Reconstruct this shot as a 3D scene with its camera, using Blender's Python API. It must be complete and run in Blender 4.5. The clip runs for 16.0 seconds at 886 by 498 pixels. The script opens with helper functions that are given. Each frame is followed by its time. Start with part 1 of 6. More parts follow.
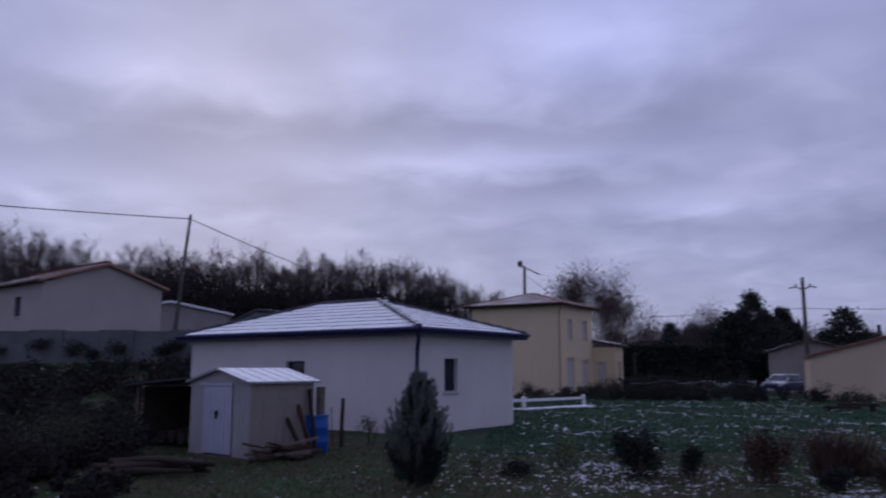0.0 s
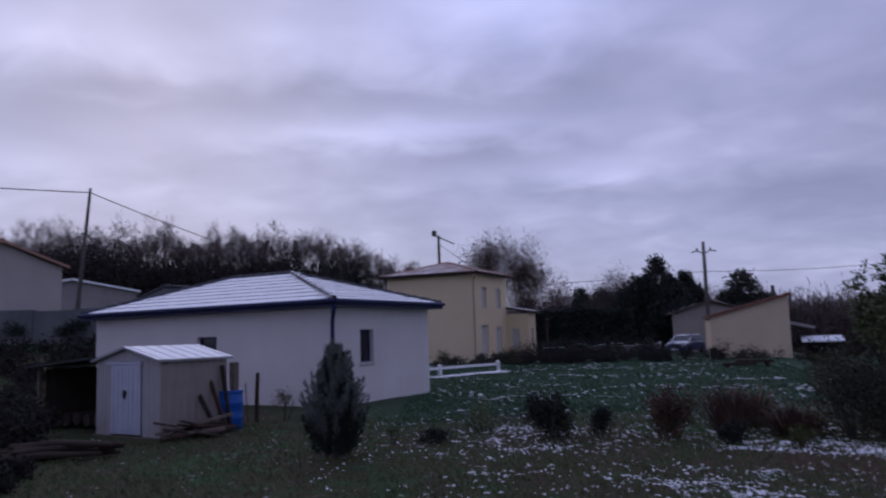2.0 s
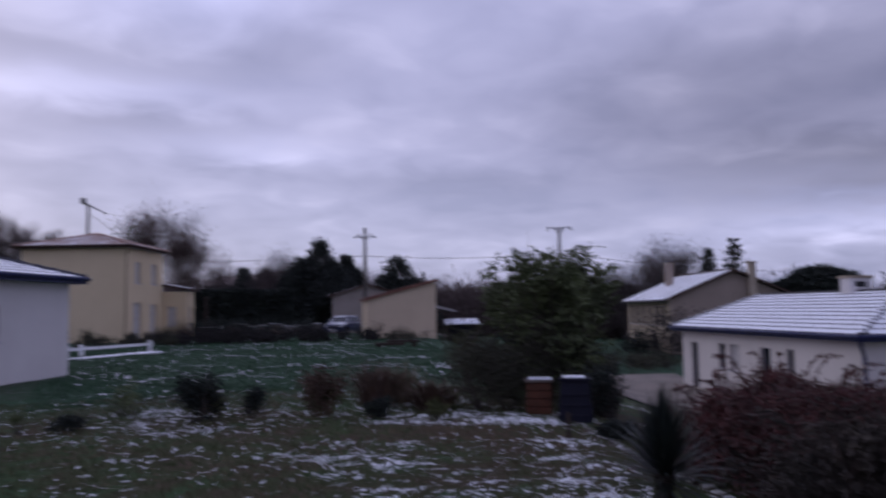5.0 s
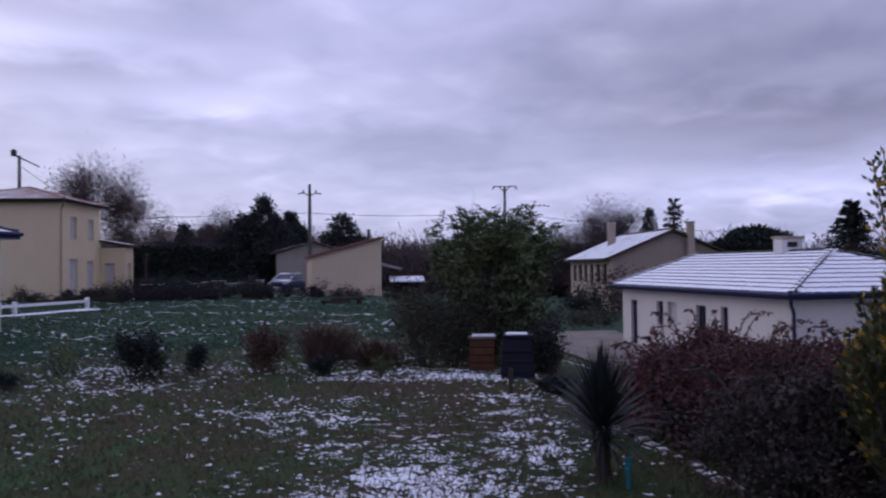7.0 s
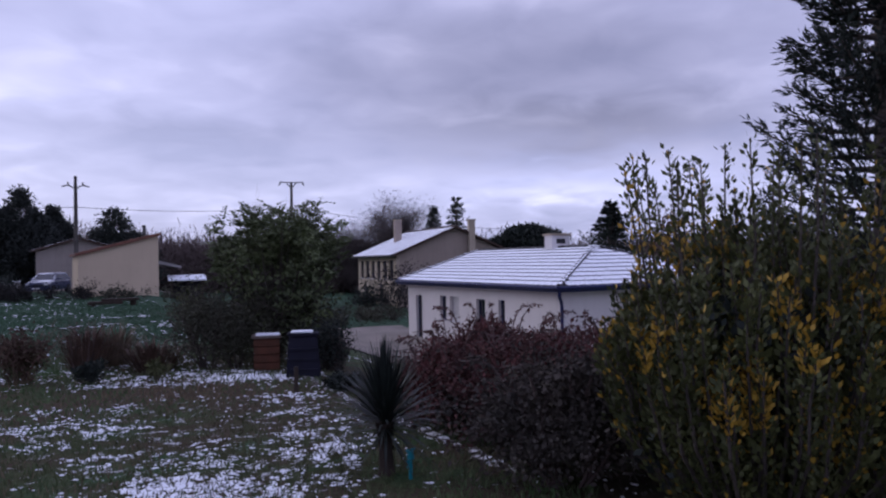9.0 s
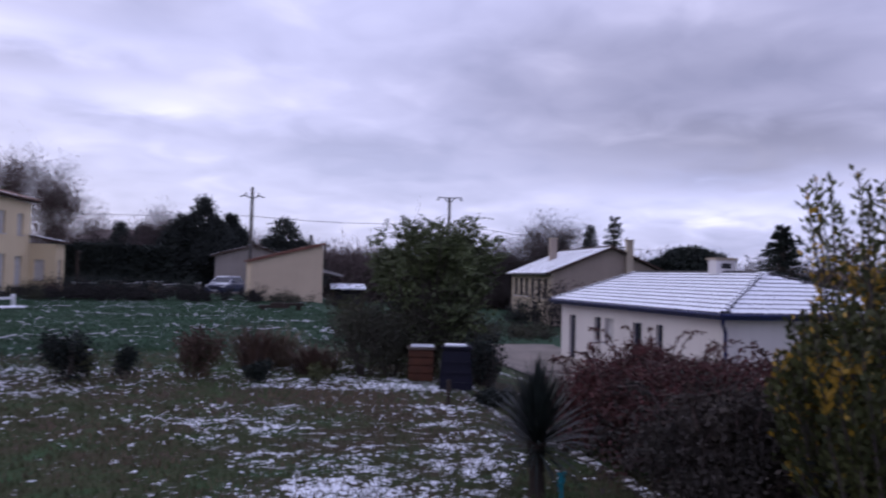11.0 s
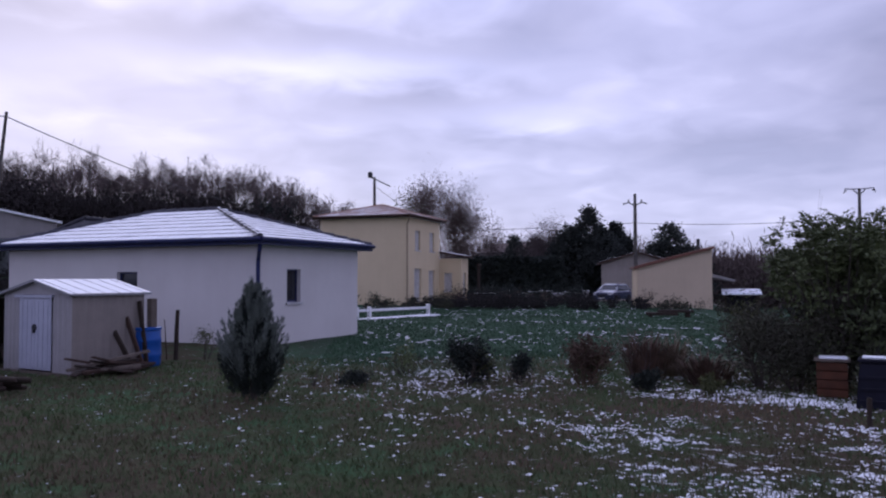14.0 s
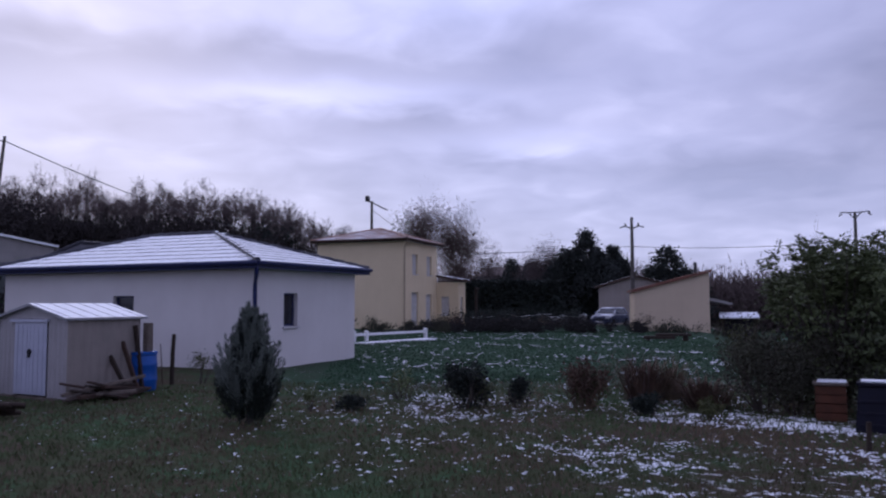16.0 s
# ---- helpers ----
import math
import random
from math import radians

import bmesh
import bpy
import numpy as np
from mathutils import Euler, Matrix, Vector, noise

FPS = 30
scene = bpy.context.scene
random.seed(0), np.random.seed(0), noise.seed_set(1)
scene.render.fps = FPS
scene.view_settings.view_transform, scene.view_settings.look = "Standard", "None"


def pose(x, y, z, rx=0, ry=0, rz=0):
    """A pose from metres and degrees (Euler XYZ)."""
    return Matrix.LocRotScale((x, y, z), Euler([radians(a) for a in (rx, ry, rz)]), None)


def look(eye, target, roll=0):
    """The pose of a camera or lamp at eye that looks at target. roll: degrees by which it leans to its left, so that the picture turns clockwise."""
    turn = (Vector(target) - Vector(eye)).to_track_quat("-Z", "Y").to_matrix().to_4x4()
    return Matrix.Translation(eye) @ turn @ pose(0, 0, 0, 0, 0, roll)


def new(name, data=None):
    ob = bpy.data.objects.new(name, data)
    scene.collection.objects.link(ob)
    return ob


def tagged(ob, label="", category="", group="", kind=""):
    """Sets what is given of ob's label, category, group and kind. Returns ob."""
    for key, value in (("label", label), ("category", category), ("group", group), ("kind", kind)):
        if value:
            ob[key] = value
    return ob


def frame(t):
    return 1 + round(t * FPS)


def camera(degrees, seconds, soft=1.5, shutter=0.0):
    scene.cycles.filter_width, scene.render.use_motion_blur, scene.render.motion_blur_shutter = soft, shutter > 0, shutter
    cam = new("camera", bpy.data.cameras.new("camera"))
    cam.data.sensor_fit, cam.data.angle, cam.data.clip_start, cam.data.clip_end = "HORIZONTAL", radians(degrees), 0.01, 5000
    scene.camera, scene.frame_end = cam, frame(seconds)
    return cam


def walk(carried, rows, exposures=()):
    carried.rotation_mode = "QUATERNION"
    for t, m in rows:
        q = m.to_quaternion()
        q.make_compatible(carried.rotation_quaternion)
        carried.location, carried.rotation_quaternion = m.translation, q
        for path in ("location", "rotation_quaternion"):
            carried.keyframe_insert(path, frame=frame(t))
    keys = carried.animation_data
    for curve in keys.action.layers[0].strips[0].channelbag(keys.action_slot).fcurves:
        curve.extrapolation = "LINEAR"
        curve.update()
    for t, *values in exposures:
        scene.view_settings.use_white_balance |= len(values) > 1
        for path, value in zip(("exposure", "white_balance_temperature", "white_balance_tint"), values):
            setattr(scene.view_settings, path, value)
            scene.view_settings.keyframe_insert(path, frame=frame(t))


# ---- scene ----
cam = camera(59.2, 16.0, soft=2.2, shutter=0.6)
EXPOSURES = [(0, -0.44, 5900, 11), (2.5, -0.26, 6000, 11), (3.5, -0.34, 5950, 11), (5, -0.06, 6350, 11), (8, 0.27, 6200, 11), (10.5, 0.44, 6300, 10), (12.5, 0.5, 6600, 10), (14.5, 0.25, 6130, 11), (16, 0.15, 6050, 11)]
PATH = [
    (0, pose(-0.058, 0.016, 1.7, 98.68, 0.01, -0.90)),
    (0.5, pose(-0.049, 0.015, 1.7, 99.10, -0.19, -5.38)),
    (1, pose(-0.040, 0.014, 1.7, 98.55, -0.06, -9.49)),
    (1.5, pose(-0.041, 0.014, 1.7, 96.04, 1.23, -9.34)),
    (2, pose(-0.045, 0.015, 1.7, 96.40, 1.85, -6.99)),
    (2.5, pose(-0.049, 0.015, 1.7, 97.86, 0.47, -5.04)),
    (3, pose(-0.046, 0.015, 1.7, 97.73, 1.29, -6.72)),
    (3.5, pose(-0.045, 0.015, 1.7, 98.34, 0.70, -7.01)),
    (4, pose(-0.036, 0.013, 1.7, 97.24, 0.19, -11.45)),
    (4.5, pose(-0.018, 0.008, 1.7, 95.77, -0.33, -20.48)),
    (5, pose(0.002, -0.002, 1.7, 94.38, 0.88, -31.36)),
    (5.2, pose(0.008, -0.005, 1.7, 93.72, 0.89, -34.46)),
    (5.7, pose(0.015, -0.011, 1.7, 93.60, 1.60, -38.60)),
    (6.7, pose(0.008, -0.006, 1.7, 91.40, 1.10, -34.60)),
    (7.3, pose(0.014, -0.010, 1.7, 91.06, -0.30, -38.24)),
    (7.5, pose(0.020, -0.015, 1.7, 91.22, -0.62, -41.68)),
    (8, pose(0.027, -0.022, 1.7, 91.76, -0.85, -46.67)),
    (8.2, pose(0.029, -0.024, 1.7, 91.71, -0.81, -47.97)),
    (9.2, pose(0.033, -0.029, 1.7, 90.70, 1.20, -51.00)),
    (10.3, pose(0.023, -0.018, 1.7, 91.08, 0.29, -44.04)),
    (10.5, pose(0.023, -0.017, 1.7, 91.85, -0.07, -43.44)),
    (11, pose(0.036, 0.020, 1.7, 91.98, -1.44, -39.59)),
    (11.5, pose(0.060, 0.070, 1.7, 91.61, -0.03, -34.06)),
    (12, pose(0.090, 0.110, 1.7, 90.15, -0.31, -28.12)),
    (12.5, pose(0.120, 0.145, 1.7, 89.70, -0.07, -24.67)),
    (13, pose(0.140, 0.165, 1.7, 90.29, 0.81, -20.09)),
    (13.5, pose(0.148, 0.168, 1.7, 91.65, 0.89, -13.92)),
    (14, pose(0.148, 0.168, 1.7, 92.17, 0.11, -11.76)),
    (14.5, pose(0.148, 0.168, 1.7, 92.64, 0.53, -14.42)),
    (15, pose(0.148, 0.168, 1.7, 93.49, -0.03, -15.40)),
    (15.5, pose(0.148, 0.168, 1.7, 93.91, -0.13, -13.60)),
    (16, pose(0.148, 0.168, 1.7, 93.91, 0.18, -11.96)),
]
walk(cam, PATH, EXPOSURES)

# ---- world, sun ----
def nodes(tree):
    tree.nodes.clear()
    return tree.nodes, tree.links


world = bpy.data.worlds.new("sky")
scene.world = world
world.use_nodes = True
N, K = nodes(world.node_tree)
SUN_EL, SUN_AZ = 24, -14


def vmath(N, K, op, a, b=None):
    n = N.new("ShaderNodeVectorMath")
    n.operation = op
    for i, s in enumerate((a, b)):
        if s is None:
            continue
        if isinstance(s, bpy.types.NodeSocket):
            K.new(s, n.inputs[i])
        else:
            n.inputs[i].default_value = s
    return n.outputs[0]


def fmath(N, K, op, a, b=0.0, clamp=False):
    n = N.new("ShaderNodeMath")
    n.operation, n.use_clamp = op, clamp
    for i, s in enumerate((a, b)):
        if isinstance(s, bpy.types.NodeSocket):
            K.new(s, n.inputs[i])
        else:
            n.inputs[i].default_value = s
    return n.outputs[0]


def ramp(N, K, fac, stops, mode="LINEAR"):
    n = N.new("ShaderNodeValToRGB")
    n.color_ramp.interpolation = mode
    e = n.color_ramp.elements
    while len(e) < len(stops):
        e.new(0.5)
    for el, (p, c) in zip(e, stops):
        el.position = p
        el.color = (*c, 1) if len(c) == 3 else c
    K.new(fac, n.inputs[0])
    return n.outputs[0]


def tex_noise(N, K, vec, scale, detail=4.0, rough=0.55, dist=0.0):
    n = N.new("ShaderNodeTexNoise")
    n.inputs["Scale"].default_value = scale
    n.inputs["Detail"].default_value = detail
    n.inputs["Roughness"].default_value = rough
    n.inputs["Distortion"].default_value = dist
    if vec is not None:
        K.new(vec, n.inputs["Vector"])
    return n.outputs["Fac"]


def mixc(N, K, fac, a, b, mode="MIX"):
    n = N.new("ShaderNodeMix")
    n.data_type, n.blend_type = "RGBA", mode
    for s, i in ((fac, 0), (a, 6), (b, 7)):
        if isinstance(s, bpy.types.NodeSocket):
            K.new(s, n.inputs[i])
        else:
            n.inputs[i].default_value = s if i == 0 else (*s, 1)
    return n.outputs[2]


sky = N.new("ShaderNodeTexSky")
sky.sky_type, sky.sun_disc = "NISHITA", False
sky.sun_elevation, sky.sun_rotation = radians(SUN_EL), radians(SUN_AZ)
way = N.new("ShaderNodeTexCoord").outputs["Generated"]
split = N.new("ShaderNodeSeparateXYZ")
K.new(way, split.inputs[0])
# cloud layer: long low banks near the horizon, rounder ones overhead
az = fmath(N, K, "MULTIPLY", fmath(N, K, "ARCTAN2", split.outputs[0], split.outputs[1]), 180 / math.pi)
el = fmath(N, K, "MULTIPLY", fmath(N, K, "ARCSINE", split.outputs[2]), 180 / math.pi)
over = fmath(N, K, "ADD", fmath(N, K, "MAXIMUM", split.outputs[2], 0.0), 0.20)
turned = N.new("ShaderNodeCombineXYZ")
K.new(fmath(N, K, "DIVIDE", split.outputs[0], over), turned.inputs[0])
K.new(fmath(N, K, "DIVIDE", split.outputs[1], over), turned.inputs[1])
big = tex_noise(N, K, turned.outputs[0], 1.5, 3, 0.42, 0.3)
small = tex_noise(N, K, turned.outputs[0], 4.6, 4, 0.46, 0.4)
fac = fmath(N, K, "ADD", fmath(N, K, "MULTIPLY", big, 0.6), fmath(N, K, "MULTIPLY", small, 0.4))
cloud = ramp(N, K, fac, [(0.36, (0.25, 0.26, 0.45)), (0.46, (0.36, 0.36, 0.58)), (0.55, (0.46, 0.455, 0.70)), (0.66, (0.66, 0.64, 0.92))])
low = ramp(N, K, split.outputs[2], [(0.0, (0.38, 0.40, 0.62)), (0.10, (0.46, 0.45, 0.66)), (0.22, (0.45, 0.43, 0.64)), (0.5, (0.54, 0.54, 0.83))])
tint = mixc(N, K, 0.54, low, cloud)
thin = vmath(N, K, "SCALE", sky.outputs[0])
thin.node.inputs["Scale"].default_value = 0.012
total = vmath(N, K, "ADD", tint, thin)
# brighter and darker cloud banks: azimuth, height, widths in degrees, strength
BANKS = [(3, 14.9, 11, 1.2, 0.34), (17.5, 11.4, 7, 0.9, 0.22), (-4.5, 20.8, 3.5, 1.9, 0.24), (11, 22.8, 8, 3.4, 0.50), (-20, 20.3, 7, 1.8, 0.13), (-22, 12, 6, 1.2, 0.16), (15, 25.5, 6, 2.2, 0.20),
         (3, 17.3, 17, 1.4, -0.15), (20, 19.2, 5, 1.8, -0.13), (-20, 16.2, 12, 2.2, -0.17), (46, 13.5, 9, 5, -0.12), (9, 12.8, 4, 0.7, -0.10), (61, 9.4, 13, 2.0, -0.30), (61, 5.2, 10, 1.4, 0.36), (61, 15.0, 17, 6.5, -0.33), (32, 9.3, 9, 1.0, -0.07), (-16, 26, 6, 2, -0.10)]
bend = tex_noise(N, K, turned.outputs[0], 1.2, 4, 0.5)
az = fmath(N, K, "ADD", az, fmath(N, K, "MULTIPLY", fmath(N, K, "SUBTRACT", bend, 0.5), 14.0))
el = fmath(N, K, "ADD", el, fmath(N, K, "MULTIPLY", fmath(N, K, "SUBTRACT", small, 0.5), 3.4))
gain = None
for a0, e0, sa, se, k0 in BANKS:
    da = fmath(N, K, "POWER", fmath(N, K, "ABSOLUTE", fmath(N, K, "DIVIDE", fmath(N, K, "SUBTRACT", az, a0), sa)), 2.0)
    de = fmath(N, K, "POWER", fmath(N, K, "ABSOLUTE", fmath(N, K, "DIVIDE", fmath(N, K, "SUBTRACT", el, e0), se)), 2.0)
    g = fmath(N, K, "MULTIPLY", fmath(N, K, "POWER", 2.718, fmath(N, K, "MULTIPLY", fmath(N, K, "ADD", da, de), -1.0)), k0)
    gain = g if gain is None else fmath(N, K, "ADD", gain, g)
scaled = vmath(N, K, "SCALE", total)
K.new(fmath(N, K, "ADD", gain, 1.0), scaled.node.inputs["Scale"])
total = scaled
bg = N.new("ShaderNodeBackground")
bg.inputs["Strength"].default_value = 0.95
K.new(total, bg.inputs["Color"])
K.new(bg.outputs[0], N.new("ShaderNodeOutputWorld").inputs[0])

sun = new("sun", bpy.data.lights.new("sun", "SUN"))
sun.data.energy, sun.data.angle, sun.data.color = 0.5, radians(40), (1.0, 0.93, 0.88)
sun.matrix_world = look((0, 0, 0), (-math.sin(radians(SUN_AZ)) * math.cos(radians(SUN_EL)), -math.cos(radians(SUN_AZ)) * math.cos(radians(SUN_EL)), -math.sin(radians(SUN_EL))))


# ---- materials ----
def material(name, base, dark=None, rough=0.8, scale=3.0, fine=40.0, bump=0.15, metal=0.0, snow=None, spec=0.3, vary=0.0, streak=0.0):
    """Two scales of colour variation and a fine bump; snow=(scale, low, high) settles on faces that look up."""
    m = bpy.data.materials.new(name)
    m.use_nodes = True
    N, K = nodes(m.node_tree)
    co = N.new("ShaderNodeTexCoord").outputs["Object"]
    dark = dark or tuple(c * 0.7 for c in base)
    n1 = tex_noise(N, K, co, scale, 4, 0.6)
    n2 = tex_noise(N, K, co, fine, 3, 0.6)
    f = fmath(N, K, "ADD", fmath(N, K, "MULTIPLY", n1, 0.65), fmath(N, K, "MULTIPLY", n2, 0.35))
    col = ramp(N, K, f, [(0.36, dark), (0.62, base)])
    if streak:
        st = N.new("ShaderNodeMapping")
        st.inputs["Scale"].default_value = (1.0, 1.0, 0.08)
        K.new(co, st.inputs[0])
        s = tex_noise(N, K, st.outputs[0], 5.0, 5, 0.65)
        col = mixc(N, K, ramp(N, K, s, [(0.5, (0, 0, 0)), (0.75, (streak, streak, streak))]), col, tuple(c * 0.55 for c in base))
    if vary:
        rnd = N.new("ShaderNodeObjectInfo").outputs["Random"]
        isl = N.new("ShaderNodeNewGeometry").outputs["Random Per Island"]
        v = fmath(N, K, "ADD", fmath(N, K, "MULTIPLY", fmath(N, K, "ADD", rnd, isl), vary), 1.0 - vary)
        c = vmath(N, K, "SCALE", col)
        K.new(v, c.node.inputs["Scale"])
        col = c
    b = N.new("ShaderNodeBsdfPrincipled")
    b.inputs["Metallic"].default_value = metal
    b.inputs["Specular IOR Level"].default_value = spec
    rg = fmath(N, K, "ADD", fmath(N, K, "MULTIPLY", n2, 0.2), rough - 0.1, True)
    if snow:
        geo = N.new("ShaderNodeNewGeometry")
        nz = N.new("ShaderNodeSeparateXYZ")
        K.new(geo.outputs["Normal"], nz.inputs[0])
        pos = geo.outputs["Position"]
        sn = fmath(N, K, "ADD", fmath(N, K, "MULTIPLY", tex_noise(N, K, pos, snow[0], 5, 0.6), 0.7), fmath(N, K, "MULTIPLY", tex_noise(N, K, pos, snow[0] * 5, 4, 0.6), 0.3))
        up = ramp(N, K, nz.outputs[2], [(0.70, (0, 0, 0)), (0.84, (1, 1, 1))])
        cover = fmath(N, K, "MULTIPLY", ramp(N, K, sn, [(snow[1], (0, 0, 0)), (snow[2], (1, 1, 1))]), up)
        col = mixc(N, K, cover, col, (0.82, 0.84, 0.88))
    K.new(col, b.inputs["Base Color"])
    K.new(rg, b.inputs["Roughness"])
    if bump:
        bp = N.new("ShaderNodeBump")
        bp.inputs["Strength"].default_value, bp.inputs["Distance"].default_value = bump, 0.02
        K.new(f, bp.inputs["Height"])
        K.new(bp.outputs[0], b.inputs["Normal"])
    K.new(b.outputs[0], N.new("ShaderNodeOutputMaterial").inputs[0])
    return m


def glass_material():
    m = bpy.data.materials.new("window_glass")
    m.use_nodes = True
    N, K = nodes(m.node_tree)
    b = N.new("ShaderNodeBsdfPrincipled")
    b.inputs["Base Color"].default_value = (0.02, 0.022, 0.03, 1)
    b.inputs["Roughness"].default_value = 0.06
    b.inputs["Specular IOR Level"].default_value = 0.5
    K.new(b.outputs[0], N.new("ShaderNodeOutputMaterial").inputs[0])
    return m


M_WHITE = material("white_render", (0.63, 0.60, 0.60), (0.56, 0.53, 0.53), 0.9, 0.6, 60, 0.12, streak=0.05)
M_GARAGE = material("dull_ochre_render", (0.56, 0.455, 0.335), (0.49, 0.395, 0.29), 0.9, 0.5, 50, 0.12, streak=0.1)
M_DUN = material("dun_render", (0.31, 0.275, 0.25), (0.23, 0.205, 0.185), 0.9, 0.6, 40, 0.2, streak=0.4)
M_YELLOW = material("ochre_render", (0.68, 0.56, 0.375), (0.61, 0.50, 0.33), 0.9, 0.5, 50, 0.12, streak=0.06)
M_PALE = material("pale_render", (0.66, 0.62, 0.60), (0.58, 0.54, 0.52), 0.9, 0.5, 50, 0.12, streak=0.2)
M_TAUPE = material("taupe_render", (0.40, 0.365, 0.35), (0.35, 0.32, 0.305), 0.9, 0.5, 50, 0.12, streak=0.06)
M_OCHREPIPE = material("ochre_pipe", (0.36, 0.28, 0.19), (0.28, 0.22, 0.15), 0.6, 3, 40, 0.05)
M_CREAM = material("cream_render", (0.43, 0.36, 0.28), (0.35, 0.29, 0.225), 0.9, 0.5, 50, 0.12, streak=0.3)
M_BEIGE = material("beige_render", (0.34, 0.275, 0.23), (0.27, 0.22, 0.185), 0.9, 0.5, 40, 0.12, streak=0.3)
M_STONE = material("stone_band", (0.40, 0.33, 0.26), (0.28, 0.23, 0.18), 0.9, 2, 30, 0.3)
M_GREYWALL = material("grey_render", (0.30, 0.28, 0.28), (0.22, 0.21, 0.21), 0.9, 0.6, 40, 0.2, streak=0.4)
M_TILE_SNOW = material("snowy_slate_tile", (0.06, 0.06, 0.075), (0.035, 0.035, 0.045), 0.6, 3, 30, 0.1, snow=(0.9, 0.24, 0.34), vary=0.2)
M_TILE_SNOW_R = material("snowy_dark_tile", (0.05, 0.045, 0.05), (0.03, 0.028, 0.03), 0.65, 3, 30, 0.1, snow=(1.1, 0.25, 0.36), vary=0.2)
M_TILE_DARK = material("dark_roof_tile", (0.035, 0.035, 0.045), (0.02, 0.02, 0.027), 0.6, 3, 30, 0.2, vary=0.25)
M_TILE_PINK = material("pink_clay_tile", (0.33, 0.20, 0.15), (0.20, 0.12, 0.10), 0.8, 2, 20, 0.2, snow=(0.8, 0.34, 0.75), vary=0.25)
M_TILE_RED = material("red_clay_tile", (0.19, 0.082, 0.058), (0.12, 0.058, 0.045), 0.8, 2, 20, 0.2, vary=0.25)
M_TILE_FAR = material("far_snowy_tile", (0.10, 0.07, 0.06), (0.05, 0.04, 0.04), 0.8, 1.5, 15, 0.2, snow=(0.6, 0.30, 0.44), vary=0.2)
M_FASCIA = material("blue_grey_fascia", (0.014, 0.020, 0.085), (0.010, 0.014, 0.06), 0.5, 3, 40, 0.05)
M_SOFFIT = material("pale_soffit", (0.50, 0.48, 0.50), (0.43, 0.42, 0.43), 0.8)
M_BROWNWOOD = material("brown_board", (0.075, 0.045, 0.034), (0.038, 0.024, 0.02), 0.8, 4, 40, 0.3, streak=0.3)
M_GREYWOOD = material("weathered_wood", (0.16, 0.13, 0.11), (0.08, 0.065, 0.055), 0.9, 4, 50, 0.3, streak=0.3)
M_DARKWOOD = material("dark_wood", (0.05, 0.035, 0.028), (0.025, 0.02, 0.016), 0.9, 4, 50, 0.3)
M_HIVE = material("orange_wood", (0.098, 0.036, 0.019), (0.050, 0.021, 0.012), 0.8, 6, 50, 0.3, streak=0.25)
M_METAL_PALE = material("pale_taupe_sheet", (0.34, 0.32, 0.33), (0.28, 0.265, 0.27), 0.5, 2, 40, 0.05, streak=0.25)
M_METAL_WHITE = material("grey_white_sheet", (0.44, 0.45, 0.54), (0.37, 0.38, 0.46), 0.45, 2, 40, 0.05, streak=0.2)
M_METAL_TAUPE = material("taupe_sheet", (0.26, 0.225, 0.205), (0.21, 0.185, 0.17), 0.5, 2, 40, 0.05, streak=0.2)
M_SHEDROOF = material("snowy_sheet", (0.3, 0.3, 0.32), None, 0.5, 3, 30, 0.05, snow=(1.2, 0.16, 0.26))
M_BLACK = material("black_plastic", (0.012, 0.012, 0.018), (0.008, 0.008, 0.012), 0.5, 4, 40, 0.05)
M_NAVY = material("navy_plastic", (0.011, 0.011, 0.024), (0.008, 0.008, 0.016), 0.85, 4, 40, 0.05)
M_BLUE = material("blue_plastic", (0.012, 0.085, 0.36), (0.009, 0.06, 0.25), 0.4, 4, 50, 0.05)
M_TEAL = material("teal_plastic", (0.01, 0.20, 0.24), (0.01, 0.14, 0.17), 0.45, 4, 50, 0.05)
M_WHITEPAINT = material("white_paint", (0.78, 0.78, 0.80), (0.66, 0.66, 0.68), 0.5, 3, 40, 0.05)
M_CONCRETE = material("pole_concrete", (0.10, 0.09, 0.085), (0.06, 0.055, 0.05), 0.9, 2, 30, 0.2)
M_STEEL = material("dark_steel", (0.06, 0.06, 0.065), None, 0.5, 4, 40, 0.05, metal=0.6)
M_SNOW = material("snow", (0.84, 0.86, 0.90), (0.76, 0.78, 0.84), 0.85, 3, 60, 0.3)
M_GLASS = glass_material()
M_SHUTTER = material("white_shutter", (0.55, 0.53, 0.52), None, 0.6, 4, 60, 0.05)
M_CURTAIN = material("dark_interior", (0.03, 0.03, 0.035), None, 0.9)
M_BARK = material("bark", (0.085, 0.07, 0.06), (0.04, 0.033, 0.03), 0.95, 4, 30, 0.5)
M_TWIG = material("bare_twig", (0.115, 0.088, 0.088), (0.065, 0.050, 0.050), 0.95, 0.2, 5, 0)
M_TWIG_RED = material("russet_twig", (0.120, 0.084, 0.078), (0.072, 0.051, 0.048), 0.95, 0.2, 5, 0)
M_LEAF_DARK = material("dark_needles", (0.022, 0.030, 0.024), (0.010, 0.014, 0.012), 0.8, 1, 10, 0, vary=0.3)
M_TWIG_GREY = material("grey_twig", (0.105, 0.085, 0.082), (0.06, 0.05, 0.048), 0.95, 0.2, 5, 0)
M_TWIG_FAR = material("far_brown_twig", (0.105, 0.078, 0.074), (0.070, 0.053, 0.051), 0.95, 0.1, 3, 0)
M_LEAF_GREEN = material("green_leaf", (0.130, 0.158, 0.064), (0.058, 0.074, 0.034), 0.6, 1, 10, 0, vary=0.35)
